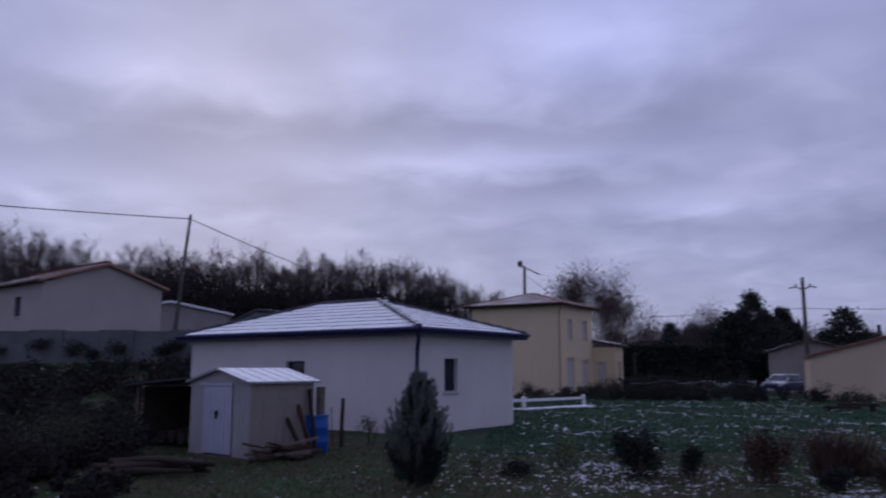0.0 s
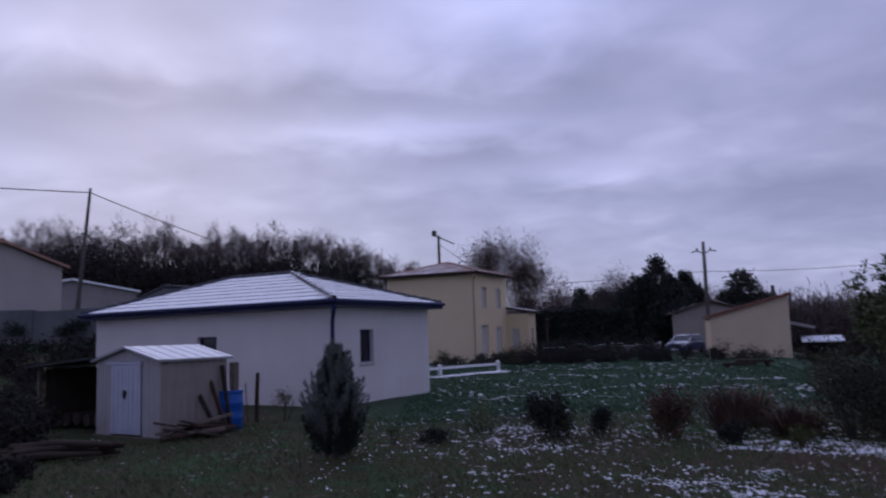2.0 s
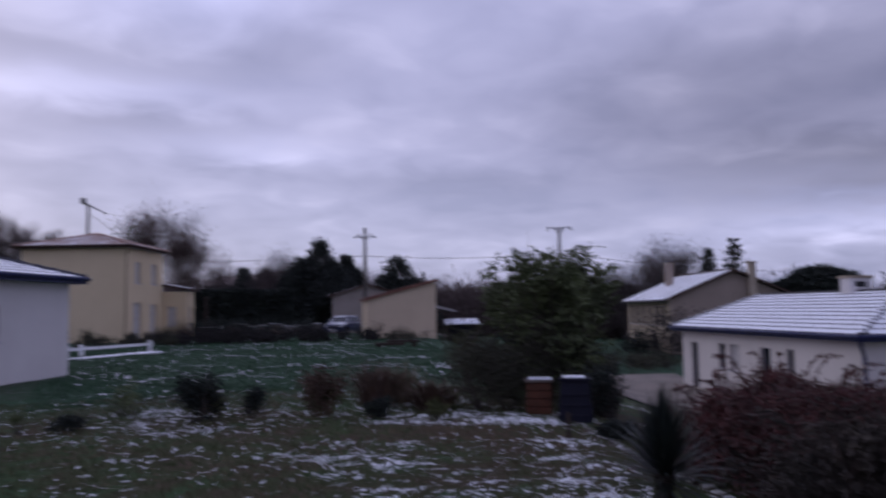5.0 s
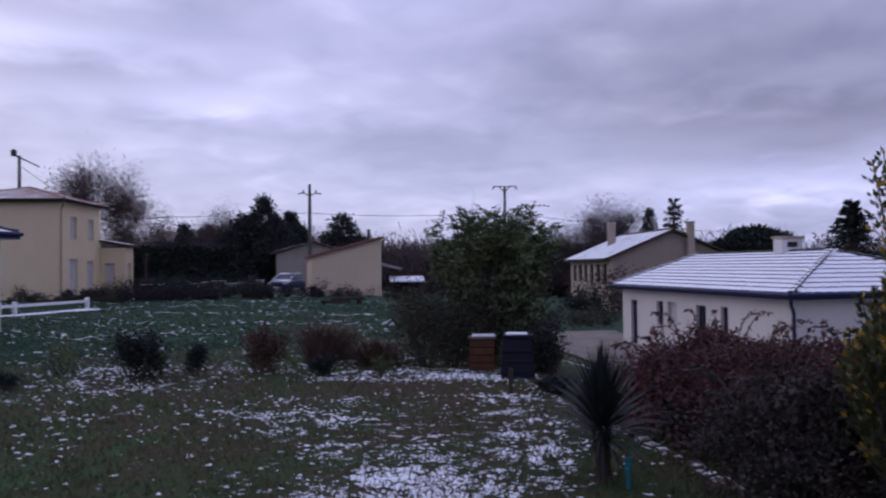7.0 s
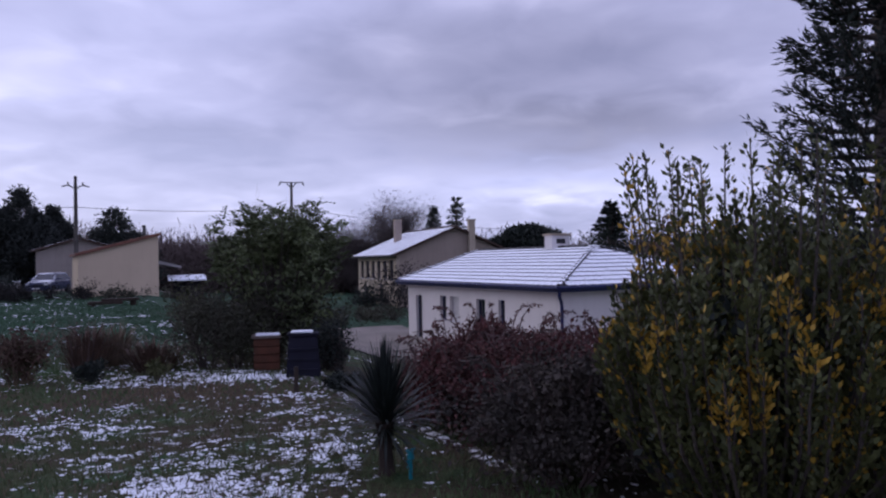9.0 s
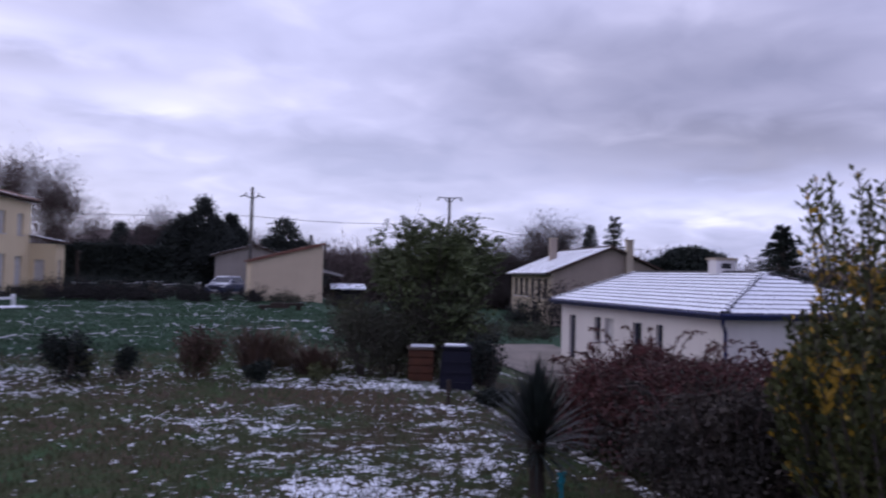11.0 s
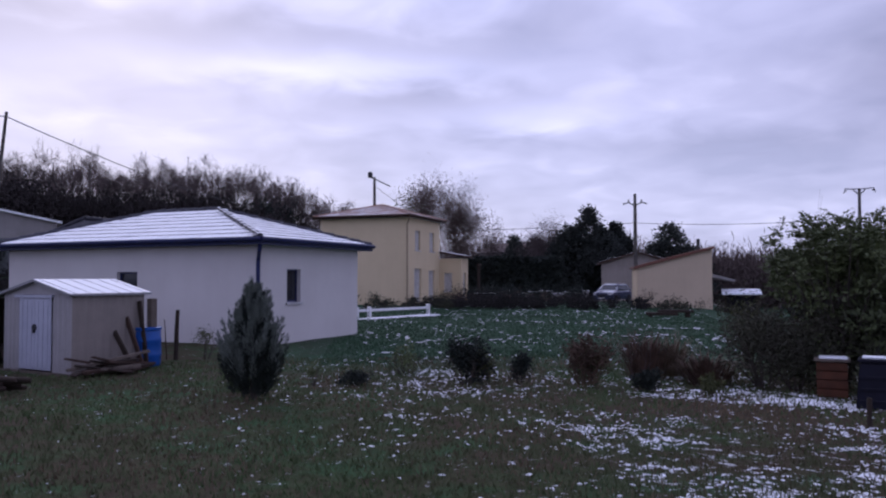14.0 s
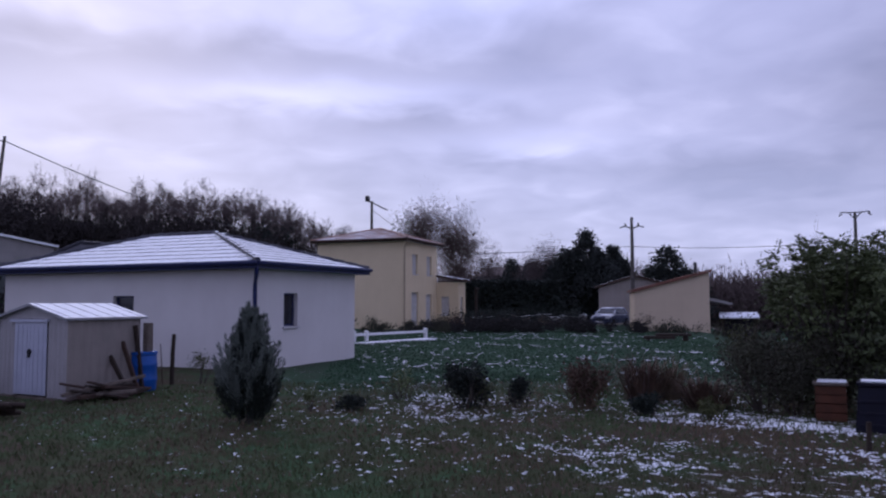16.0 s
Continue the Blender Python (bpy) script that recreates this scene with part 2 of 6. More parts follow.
# lighter copy of dark_needles for distant evergreens, haze mixed into the colour
M_LEAF_HAZED = material("hazed_needles", (0.034, 0.040, 0.036), (0.018, 0.022, 0.020), 0.8, 1, 10, 0, vary=0.3)
M_LEAF_HEDGE = material("hedge_leaf", (0.055, 0.056, 0.034), (0.028, 0.027, 0.02), 0.8, 1, 10, 0, vary=0.35)
M_LEAF_SLOPE = material("bramble_thicket", (0.022, 0.020, 0.019), (0.012, 0.011, 0.011), 0.9, 0.3, 4, 0, vary=0.3)
M_LEAF_SILVER = material("blue_grey_needles", (0.150, 0.172, 0.155), (0.062, 0.074, 0.064), 0.7, 2, 10, 0, vary=0.35)
M_LEAF_RED = material("dark_red_leaf", (0.112, 0.032, 0.030), (0.038, 0.020, 0.018), 0.75, 1.6, 6, 0, vary=0.28)
M_LEAF_RUST = material("rusty_leaf", (0.120, 0.072, 0.050), (0.062, 0.040, 0.031), 0.8, 1.5, 10, 0, vary=0.35)
M_LEAF_OLIVE = material("olive_leaf", (0.086, 0.094, 0.030), (0.032, 0.039, 0.015), 0.6, 2.2, 10, 0, vary=0.35)
M_LEAF_YELLOW = material("yellow_leaf", (0.36, 0.21, 0.025), (0.19, 0.13, 0.02), 0.6, 1.5, 10, 0, vary=0.3)
M_LEAF_YUCCA = material("yucca_leaf", (0.026, 0.034, 0.030), (0.012, 0.017, 0.015), 0.55, 3, 10, 0, vary=0.3)
M_GRASS = material("grass_blade", (0.062, 0.112, 0.042), (0.076, 0.066, 0.036), 0.8, 0.25, 3, 0, vary=0.35)
M_MEADOW_GRASS = material("meadow_blade", (0.050, 0.108, 0.056), (0.032, 0.064, 0.034), 0.8, 0.4, 3, 0, vary=0.4)
M_STRAW = material("dry_grass", (0.17, 0.13, 0.085), (0.09, 0.07, 0.05), 0.9, 0.5, 6, 0, vary=0.3)
M_CARBLUE = material("car_paint", (0.020, 0.030, 0.085), (0.015, 0.022, 0.06), 0.3, 2, 40, 0.0, snow=(0.8, 0.42, 0.55), spec=0.5)
M_TYRE = material("tyre", (0.015, 0.015, 0.016), None, 0.8)
M_LAMP = material("lamp_glass", (0.6, 0.6, 0.62), None, 0.2, spec=0.5)
M_GRAVEL = material("gravel_drive", (0.235, 0.20, 0.175), (0.14, 0.125, 0.105), 0.95, 0.7, 14, 0.4)


def ground_material():
    m = bpy.data.materials.new("winter_grass")
    m.use_nodes = True
    N, K = nodes(m.node_tree)
    pos = N.new("ShaderNodeNewGeometry").outputs["Position"]
    n1 = tex_noise(N, K, pos, 0.16, 5, 0.6, 0.4)
    n2 = tex_noise(N, K, pos, 1.6, 5, 0.65)
    n3 = tex_noise(N, K, pos, 14.0, 4, 0.7)
    f = fmath(N, K, "ADD", fmath(N, K, "MULTIPLY", n1, 0.55), fmath(N, K, "MULTIPLY", n2, 0.45))
    col = ramp(N, K, f, [(0.44, (0.082, 0.063, 0.041)), (0.51, (0.065, 0.076, 0.035)), (0.58, (0.053, 0.113, 0.047))])
    col = mixc(N, K, ramp(N, K, n3, [(0.3, (0, 0, 0)), (0.7, (0.8, 0.8, 0.8))]), vmath(N, K, "MULTIPLY", col, (0.45, 0.45, 0.45)), col)
    # the meadow beyond the shrub row is greener
    xyz = N.new("ShaderNodeSeparateXYZ")
    K.new(pos, xyz.inputs[0])
    far = ramp(N, K, fmath(N, K, "MULTIPLY", xyz.outputs[1], 0.02), [(0.25, (0, 0, 0)), (0.33, (1, 1, 1))])
    side = ramp(N, K, fmath(N, K, "MULTIPLY", fmath(N, K, "ADD", xyz.outputs[0], 10.0), 0.05), [(0.42, (0, 0, 0)), (0.62, (1, 1, 1))])
    far = fmath(N, K, "MULTIPLY", far, side)
    col = mixc(N, K, fmath(N, K, "MULTIPLY", far, 0.85), col, mixc(N, K, n2, (0.018, 0.044, 0.027), (0.034, 0.084, 0.048)))
    # flecks of settled snow
    s = fmath(N, K, "ADD", fmath(N, K, "MULTIPLY", tex_noise(N, K, pos, 3.6, 5, 0.7), 0.42), fmath(N, K, "MULTIPLY", tex_noise(N, K, pos, 11.0, 5, 0.7), 0.58))
    s = fmath(N, K, "ADD", s, fmath(N, K, "MULTIPLY", fmath(N, K, "SUBTRACT", n1, 0.5), 0.14))
    held = N.new("ShaderNodeAttribute")
    held.attribute_name = "settled"
    s = fmath(N, K, "ADD", s, fmath(N, K, "MULTIPLY", held.outputs["Fac"], 0.10))
    snow = ramp(N, K, s, [(0.592, (0, 0, 0)), (0.645, (0.9, 0.9, 0.9))])
    col = mixc(N, K, snow, col, (0.78, 0.80, 0.84))
    b = N.new("ShaderNodeBsdfPrincipled")
    K.new(col, b.inputs["Base Color"])
    b.inputs["Roughness"].default_value = 0.95
    b.inputs["Specular IOR Level"].default_value = 0.1
    bp = N.new("ShaderNodeBump")
    bp.inputs["Strength"].default_value, bp.inputs["Distance"].default_value = 0.6, 0.05
    K.new(fmath(N, K, "ADD", n3, snow), bp.inputs["Height"])
    K.new(bp.outputs[0], b.inputs["Normal"])
    K.new(b.outputs[0], N.new("ShaderNodeOutputMaterial").inputs[0])
    return m


M_GROUND = ground_material()


# ---- mesh helpers ----
class Build:
    """Gathers vertices and faces for one mesh."""

    def __init__(self):
        self.v, self.f = [], []

    def quad(self, *pts):
        n = len(self.v)
        self.v += [tuple(p) for p in pts]
        self.f.append(tuple(range(n, n + len(pts))))

    def box(self, x0, y0, z0, x1, y1, z1):
        n = len(self.v)
        self.v += [(x0, y0, z0), (x1, y0, z0), (x1, y1, z0), (x0, y1, z0), (x0, y0, z1), (x1, y0, z1), (x1, y1, z1), (x0, y1, z1)]
        self.f += [tuple(n + i for i in q) for q in ((0, 3, 2, 1), (4, 5, 6, 7), (0, 1, 5, 4), (1, 2, 6, 5), (2, 3, 7, 6), (3, 0, 4, 7))]
        return self

    def prism(self, poly, axis, a, b):
        """A polygon of (p, q) pushed along an axis from a to b."""
        put = {"x": lambda p, q, w: (w, p, q), "y": lambda p, q, w: (p, w, q), "z": lambda p, q, w: (p, q, w)}[axis]
        n, k = len(self.v), len(poly)
        self.v += [put(p, q, a) for p, q in poly] + [put(p, q, b) for p, q in poly]
        self.f += [tuple(n + i for i in range(k)), tuple(n + k + i for i in reversed(range(k)))]
        self.f += [(n + i, n + k + i, n + k + (i + 1) % k, n + (i + 1) % k) for i in range(k)]
        return self

    def tube(self, pts, radii, sides=6, cap=True):
        pts = [Vector(p) for p in pts]
        if not isinstance(radii, (list, tuple)):
            radii = [radii] * len(pts)
        n0 = len(self.v)
        for i, (p, r) in enumerate(zip(pts, radii)):
            d = (pts[min(i + 1, len(pts) - 1)] - pts[max(i - 1, 0)]).normalized()
            a = d.cross(Vector((0.31, 0.17, 0.93)) if abs(d.z) < 0.9 else Vector((1, 0, 0))).normalized()
            b = d.cross(a)
            for k in range(sides):
                t = 2 * math.pi * k / sides
                self.v.append(tuple(p + (a * math.cos(t) + b * math.sin(t)) * r))
        for i in range(len(pts) - 1):
            for k in range(sides):
                u = n0 + i * sides
                self.f.append((u + k, u + (k + 1) % sides, u + sides + (k + 1) % sides, u + sides + k))
        if cap:
            self.f.append(tuple(n0 + k for k in reversed(range(sides))))
            self.f.append(tuple(n0 + (len(pts) - 1) * sides + k for k in range(sides)))
        return self

    def lathe(self, profile, sides=20, at=(0, 0, 0)):
        n = len(self.v)
        for r, z in profile:
            for k in range(sides):
                t = 2 * math.pi * k / sides
                self.v.append((at[0] + r * math.cos(t), at[1] + r * math.sin(t), at[2] + z))
        for i in range(len(profile) - 1):
            for k in range(sides):
                u = n + i * sides
                self.f.append((u + k, u + (k + 1) % sides, u + sides + (k + 1) % sides, u + sides + k))
        self.f.append(tuple(n + k for k in reversed(range(sides))))
        self.f.append(tuple(n + (len(profile) - 1) * sides + k for k in range(sides)))
        return self

    def mesh(self, name, mat, bevel=0.0, smooth=False):
        me = bpy.data.meshes.new(name)
        me.from_pydata(self.v, [], self.f)
        if bevel:
            bm = bmesh.new()
            bm.from_mesh(me)
            bmesh.ops.remove_doubles(bm, verts=bm.verts, dist=1e-5)
            bmesh.ops.bevel(bm, geom=bm.edges[:], offset=bevel, segments=2, affect="EDGES", clamp_overlap=True)
            bm.to_mesh(me)
            bm.free()
        me.materials.append(mat)
        if smooth:
            me.polygons.foreach_set("use_smooth", [True] * len(me.polygons))
        me.update()
        return me


def part(name, b, mat, parent, label="", bevel=0.0, smooth=False):
    ob = new(name, b.mesh(name, mat, bevel, smooth) if isinstance(b, Build) else b)
    ob.parent = parent
    return tagged(ob, label)


def thing(name, label, category, m, group="", kind=""):
    ob = new(name)
    ob.empty_display_size = 0.2
    ob.matrix_world = m
    return tagged(ob, label, category, group, kind)


def solid(name, b, mat, label, category, m=Matrix(), group="", kind="", bevel=0.0, smooth=False):
    ob = new(name, b.mesh(name, mat, bevel, smooth))
    ob.matrix_world = m
    return tagged(ob, label, category, group, kind)


def polar(az, d, z=0.0):
    return Vector((d * math.sin(radians(az)), d * math.cos(radians(az)), z))


# ---- ground ----
def lerp_table(table, v):
    for (a, p), (b, q) in zip(table, table[1:]):
        if v <= b:
            return p + (q - p) * max(0.0, min(1.0, (v - a) / (b - a)))
    return table[-1][1]


def smooth01(a, b, v):
    t = max(0.0, min(1.0, (v - a) / (b - a)))
    return t * t * (3 - 2 * t)


EDGE = [(-30, 1.5), (0, 3.6), (4.66, 5.65), (6.94, 6.75), (8.6, 7.5), (12.5, 9.6), (22, 14.5), (36, 20.5), (60, 33), (200, 90)]
RISE = [(24, 0), (37.5, 1.7), (39.0, 3.5), (60, 4.3), (85, 7.0), (140, 11.0), (400, 13.0)]


def ground_z(x, y):
    s = (x - lerp_table(EDGE, y)) * 0.88
    z = -1.75 * smooth01(0.2, 7.5, s) - 0.6 * smooth01(10, 40, s) if s > 0 else 0.0
    mask = smooth01(5.0, -9.0, x) if y < 50 else smooth01(5.0 + (y - 50) * 0.35, -9.0, x)
    z += lerp_table(RISE, y) * mask
    z += 0.05 * noise.noise((x * 0.35, y * 0.35, 1.0)) + 0.02 * noise.noise((x * 1.3, y * 1.3, 4.0))
    return z


def settled(x, y):
    """How much snow the grass has held on to, 0 to 1."""
    d, az = math.hypot(x, y), math.degrees(math.atan2(x, y))
    if y < 1 or x - lerp_table(EDGE, y) > 0.5:
        return 0.0
    heavy = 0.45 * smooth01(12, 32, az) * smooth01(46, 42, az) * smooth01(11.2, 9.4, d)
    row = smooth01(11.2, 11.9, d) * smooth01(16.5, 13.5, d) * smooth01(3, 11, az) * 0.4
    strip = smooth01(11.4, 11.8, d) * smooth01(13.2, 12.6, d) * smooth01(24, 29, az)
    field = 0.12 * smooth01(13, 17, d) * smooth01(2, 8, az)
    return max(heavy, row, strip, field)


def build_ground():
    b = Build()
    ys = [-900, -200, -60, -20, -8, -3] + [i * 0.5 for i in range(0, 60)] + [30 + i for i in range(0, 9)] + [38.4, 38.8, 39.2, 39.6, 40.5] + [42 + 3 * i for i in range(20)] + [110, 140, 200, 300, 500, 900, 1800, 3000]
    xs = [-2600, -1200, -500, -200, -120, -80] + [-60 + 4 * i for i in range(10)] + [-20 + 0.5 * i for i in range(100)] + [30 + 3 * i for i in range(16)] + [85, 110, 160, 260, 500, 1200, 2600]
    for y in ys:
        for x in xs:
            b.v.append((x, y, ground_z(x, y)))
    w = len(xs)
    for j in range(len(ys) - 1):
        for i in range(w - 1):
            b.f.append((j * w + i, j * w + i + 1, (j + 1) * w + i + 1, (j + 1) * w + i))
    ob = solid("ground", b, M_GROUND, "winter lawn and meadow flecked with thin snow", "ground", kind="structure", smooth=True)
    held = ob.data.attributes.new("settled", "FLOAT", "POINT")
    held.data.foreach_set("value", [settled(v[0], v[1]) for v in b.v])
    return ob


build_ground()


# ---- houses ----
def wall(parent, mat, start, along, out, length, z0, z1, holes=(), thick=0.25, top=None, label=""):
    """A wall with openings (s0, z0, s1, z1); along and out are unit vectors in the plan. top: gable point (s, z)."""
    b = Build()
    start, along, inward = Vector(start), Vector(along), -Vector(out) * thick
    at = lambda s, z, d: start + along * s + inward * d + Vector((0, 0, z))
    ss = sorted({0, length, *[h[0] for h in holes], *[h[2] for h in holes]})
    zs = sorted({z0, z1, *[h[1] for h in holes], *[h[3] for h in holes]})
    for s, s2 in zip(ss, ss[1:]):
        for z, z2 in zip(zs, zs[1:]):
            if any(h[0] <= s and s2 <= h[2] and h[1] <= z and z2 <= h[3] for h in holes):
                continue
            for d in (0, 1):
                q = [at(s, z, d), at(s2, z, d), at(s2, z2, d), at(s, z2, d)]
                b.quad(*(q if d == 0 else reversed(q)))
    if top:
        for d in (0, 1):
            b.quad(at(0, z1, d), at(length, z1, d), at(top[0], top[1], d))
    for h in [*holes, (0, z0, length, z1)]:
        c = [(h[0], h[1]), (h[2], h[1]), (h[2], h[3]), (h[0], h[3])]
        for (s, z), (s2, z2) in zip(c, c[1:] + c[:1]):
            b.quad(at(s, z, 0), at(s2, z2, 0), at(s2, z2, 1), at(s, z, 1))
    return part("wall", b, mat, parent, label)


def window(parent, start, along, out, hole, mat_frame=None, shutter=False, sill=True, depth=0.12, mullion=True):
    """Frame, pane and sill set back in an opening of a wall."""
    s0, z0, s1, z1 = hole
    start, along, out = Vector(start), Vector(along), Vector(out)
    at = lambda s, z, d: start + along * s + out * d + Vector((0, 0, z))

    def bar(b, sa, za, sb, zb, d0, d1):
        n = len(b.v)
        b.v += [tuple(at(s, z, d)) for d in (d0, d1) for s, z in ((sa, za), (sb, za), (sb, zb), (sa, zb))]
        b.f += [tuple(n + i for i in q) for q in ((0, 1, 2, 3), (7, 6, 5, 4), (0, 4, 5, 1), (1, 5, 6, 2), (2, 6, 7, 3), (3, 7, 4, 0))]

    fr = Build()
    t = 0.05
    for a in ((s0, z0, s0 + t, z1), (s1 - t, z0, s1, z1), (s0 + t, z0, s1 - t, z0 + t), (s0 + t, z1 - t, s1 - t, z1)):
        bar(fr, *a, -depth - 0.05, -depth)
    if mullion and s1 - s0 > 0.8:
        bar(fr, (s0 + s1) / 2 - 0.03, z0 + t, (s0 + s1) / 2 + 0.03, z1 - t, -depth - 0.05, -depth)
    win = part("window", fr, mat_frame or (M_SHUTTER if shutter else M_FASCIA), parent)
    pn = Build()
    bar(pn, s0 + t, z0 + t, s1 - t, z1 - t, -depth - 0.035, -depth - 0.02)
    part("pane", pn, M_SHUTTER if shutter else M_GLASS, win, "closed white roller shutter" if shutter else "")
    if sill:
        sl = Build()
        bar(sl, s0 - 0.05, z0 - 0.06, s1 + 0.05, z0 - 0.002, -depth, 0.05)
        part("sill", sl, M_SOFFIT, win)
    return win


def tile_mesh(name, w, l, mat, t=0.022):
    """One low-arched roof tile: x across, y up the slope, lip at y = 0."""
    b = Build()
    prof = [(-w / 2, 0.0), (-w / 4, t * 0.42), (0, t * 0.55), (w / 4, t * 0.42), (w / 2, 0.0)]
    for (x, z), (x2, z2) in zip(prof, prof[1:]):
        b.quad((x, 0, z + t), (x2, 0, z2 + t), (x2, l, z2), (x, l, z))
        b.quad((x, 0, 0), (x2, 0, 0), (x2, 0, z2 + t), (x, 0, z + t))
    return b.mesh(name, mat)


def slope_tiles(parent, origin, across, upward, rows, cols, w, l, mat, inside, joined=False, name="roof_tile", t=0.022):
    """Tiles on one roof slope. inside(s, u): s across, u up the slope, in metres."""
    origin, across, upward = Vector(origin), Vector(across).normalized(), Vector(upward).normalized()
    m = Matrix((across, upward, across.cross(upward))).transposed().to_4x4()
    me = tile_mesh(name, w, l * 1.12, mat, t)
    rnd = random.Random(len(parent.children) + cols)
    all_b = Build()
    for r in range(rows):
        for c in range(cols):
            s, u = (c + 0.5) * w, r * l
            if not inside(s, u + l / 2):
                continue
            mm = Matrix.Translation(origin + across * s + upward * u + m.to_3x3() @ Vector((0, 0, rnd.uniform(0, 0.006)))) @ m
            if joined:
                n = len(all_b.v)
                all_b.v += [tuple(mm @ v.co) for v in me.vertices]
                all_b.f += [tuple(n + i for i in p.vertices) for p in me.polygons]
            else:
                ob = part(name, me, mat, parent)
                ob.matrix_local = mm
    if joined:
        tagged(part("roof_tiles", all_b, mat, parent), kind="stuff")


def hip_house(name, label, corner, angle, W, L, z0, ze, rise, over, wall_mat, tile_mat, holes_x, holes_y, tile=(0.30, 0.36), run=None, joined=False, fascia=M_FASCIA, tile_t=0.022, cap=None, down=True, far_run=None, shut_x=(), shut_y=(), slope_name="roof"):
    """A hipped house: faces x = 0 (length L) and y = 0 (width W) look at the garden."""
    h = thing(name, label, "house", Matrix.Translation((corner[0], corner[1], z0)) @ pose(0, 0, 0, 0, 0, angle))
    H = ze - z0
    wall(h, wall_mat, (0, L, 0), (0, -1, 0), (-1, 0, 0), L, -0.6, H, holes_x)
    wall(h, wall_mat, (0.25, 0, 0), (1, 0, 0), (0, -1, 0), W - 0.25, -0.6, H, holes_y)
    wall(h, wall_mat, (W, 0.25, 0), (0, 1, 0), (1, 0, 0), L - 0.25, -0.6, H)
    wall(h, wall_mat, (W - 0.25, L, 0), (-1, 0, 0), (0, 1, 0), W - 0.5, -0.6, H)
    for i, q in enumerate(holes_x):
        window(h, (0, L, 0), (0, -1, 0), (-1, 0, 0), q, shutter=i in shut_x)
    for i, q in enumerate(holes_y):
        window(h, (0.25, 0, 0), (1, 0, 0), (0, -1, 0), q, shutter=i in shut_y)
    inner = Build().box(0.6, 0.6, 0.0, W - 0.6, L - 0.6, H - 0.2)
    part("interior", inner, M_CURTAIN, h)
    o, t = over, 0.16
    x0, y0, x1, y1 = -o, -o, W + o, L + o
    half = (x1 - x0) / 2
    run = run or half
    far_run = run if far_run is None else far_run
    r0, r1 = Vector((x0 + half, y0 + run, H + rise)), Vector((x0 + half, y1 - far_run, H + rise))
    c = [Vector(p) for p in ((x0, y0, H), (x1, y0, H), (x1, y1, H), (x0, y1, H))]
    b = Build()
    b.quad(c[0], c[1], r0)
    b.quad(c[1], c[2], r1, r0)
    b.quad(c[2], c[3], r1)
    b.quad(c[3], c[0], r0, r1)
    b.quad(*reversed(c))
    roof = part(slope_name, b, M_TILE_DARK if cap is None else cap, h)
    f = Build()
    e = 0.03
    f.box(x0 - e, y0 - e, H - t, x0, y1 + e, H + 0.03)
    f.box(x0, y0 - e, H - t, x1 + e, y0, H + 0.03)
    f.box(x1, y0, H - t, x1 + e, y1 + e, H + 0.03)
    f.box(x0, y1, H - t, x1, y1 + e, H + 0.03)
    part("fascia", f, fascia, h)
    so = Build()
    so.box(x0, y0, H - t + 0.01, 0, y1, H - t + 0.03)
    so.box(0, y0, H - t + 0.01, x1, 0, H - t + 0.03)
    part("soffit", so, M_SOFFIT, h)
    gu = Build()
    gu.tube([(x0 - 0.09, y0 - 0.09, H - 0.02), (x0 - 0.09, y1, H - 0.02)], 0.06, 8)
    part("gutter", gu, fascia, h)
    gu = Build()
    gu.tube([(x0 - 0.09, y0 - 0.09, H - 0.02), (x1, y0 - 0.09, H - 0.02)], 0.06, 8)
    part("gutter", gu, fascia, h)
    if down:
        d = Build().tube([(x0 + 0.02, y0 + 0.02, H - 0.1), (x0 + 0.05, y0 + 0.06, H - 0.3), (-0.06, -0.06, H - 0.55), (-0.06, -0.06, 0.0)], 0.055, 8)
        part("downpipe", d, M_OCHREPIPE if wall_mat is M_YELLOW else fascia, h)
    # front slope (x = x0) and right hip (y = y0)
    up = Vector((half, 0, rise))
    sl = up.length
    front_in = lambda s, u: far_run * u / sl < s < (y1 - y0) - run * u / sl
    slope_tiles(roof, (x0, y1, H + 0.02), (0, -1, 0), up, int(sl / tile[1]) + 1, int((y1 - y0) / tile[0]), tile[0], tile[1], tile_mat, lambda s, u: u < sl and front_in(s, u), joined, t=tile_t)
    up2 = Vector((0, run, rise))
    sl2 = up2.length
    slope_tiles(roof, (x0, y0, H + 0.02), (1, 0, 0), up2, int(sl2 / tile[1]) + 1, int((x1 - x0) / tile[0]), tile[0], tile[1], tile_mat, lambda s, u: u < sl2 and half * u / sl2 < s < (x1 - x0) - half * u / sl2, joined, t=tile_t)
    for a, z in ((c[0], r0), (c[1], r0), (c[3], r1), (r0, r1)):
        k = max(3, int((z - a).length / 0.38))
        for i in range(k):
            p, q = a.lerp(z, i / k), a.lerp(z, (i + 1.12) / k)
            cb = Build().tube([p + Vector((0, 0, 0.04)), q + Vector((0, 0, 0.02))], [0.085, 0.07], 8)
            part("ridge_cap", cb, tile_mat if cap is None else cap, roof)
    return h


# white bungalow with a snow-covered hipped roof
WH = hip_house("white_bungalow", "white rendered bungalow with a snow-covered hipped roof and blue-grey eaves", (-0.42, 20.45), 54.0, 4.95, 9.2, 0.0, 2.72, 1.05, 0.32,
               M_WHITE, M_TILE_SNOW, [(4.39, 1.2, 5.15, 1.9)], [(1.0, 1.07, 1.64, 1.96)], run=3.7, tile_t=0.015)

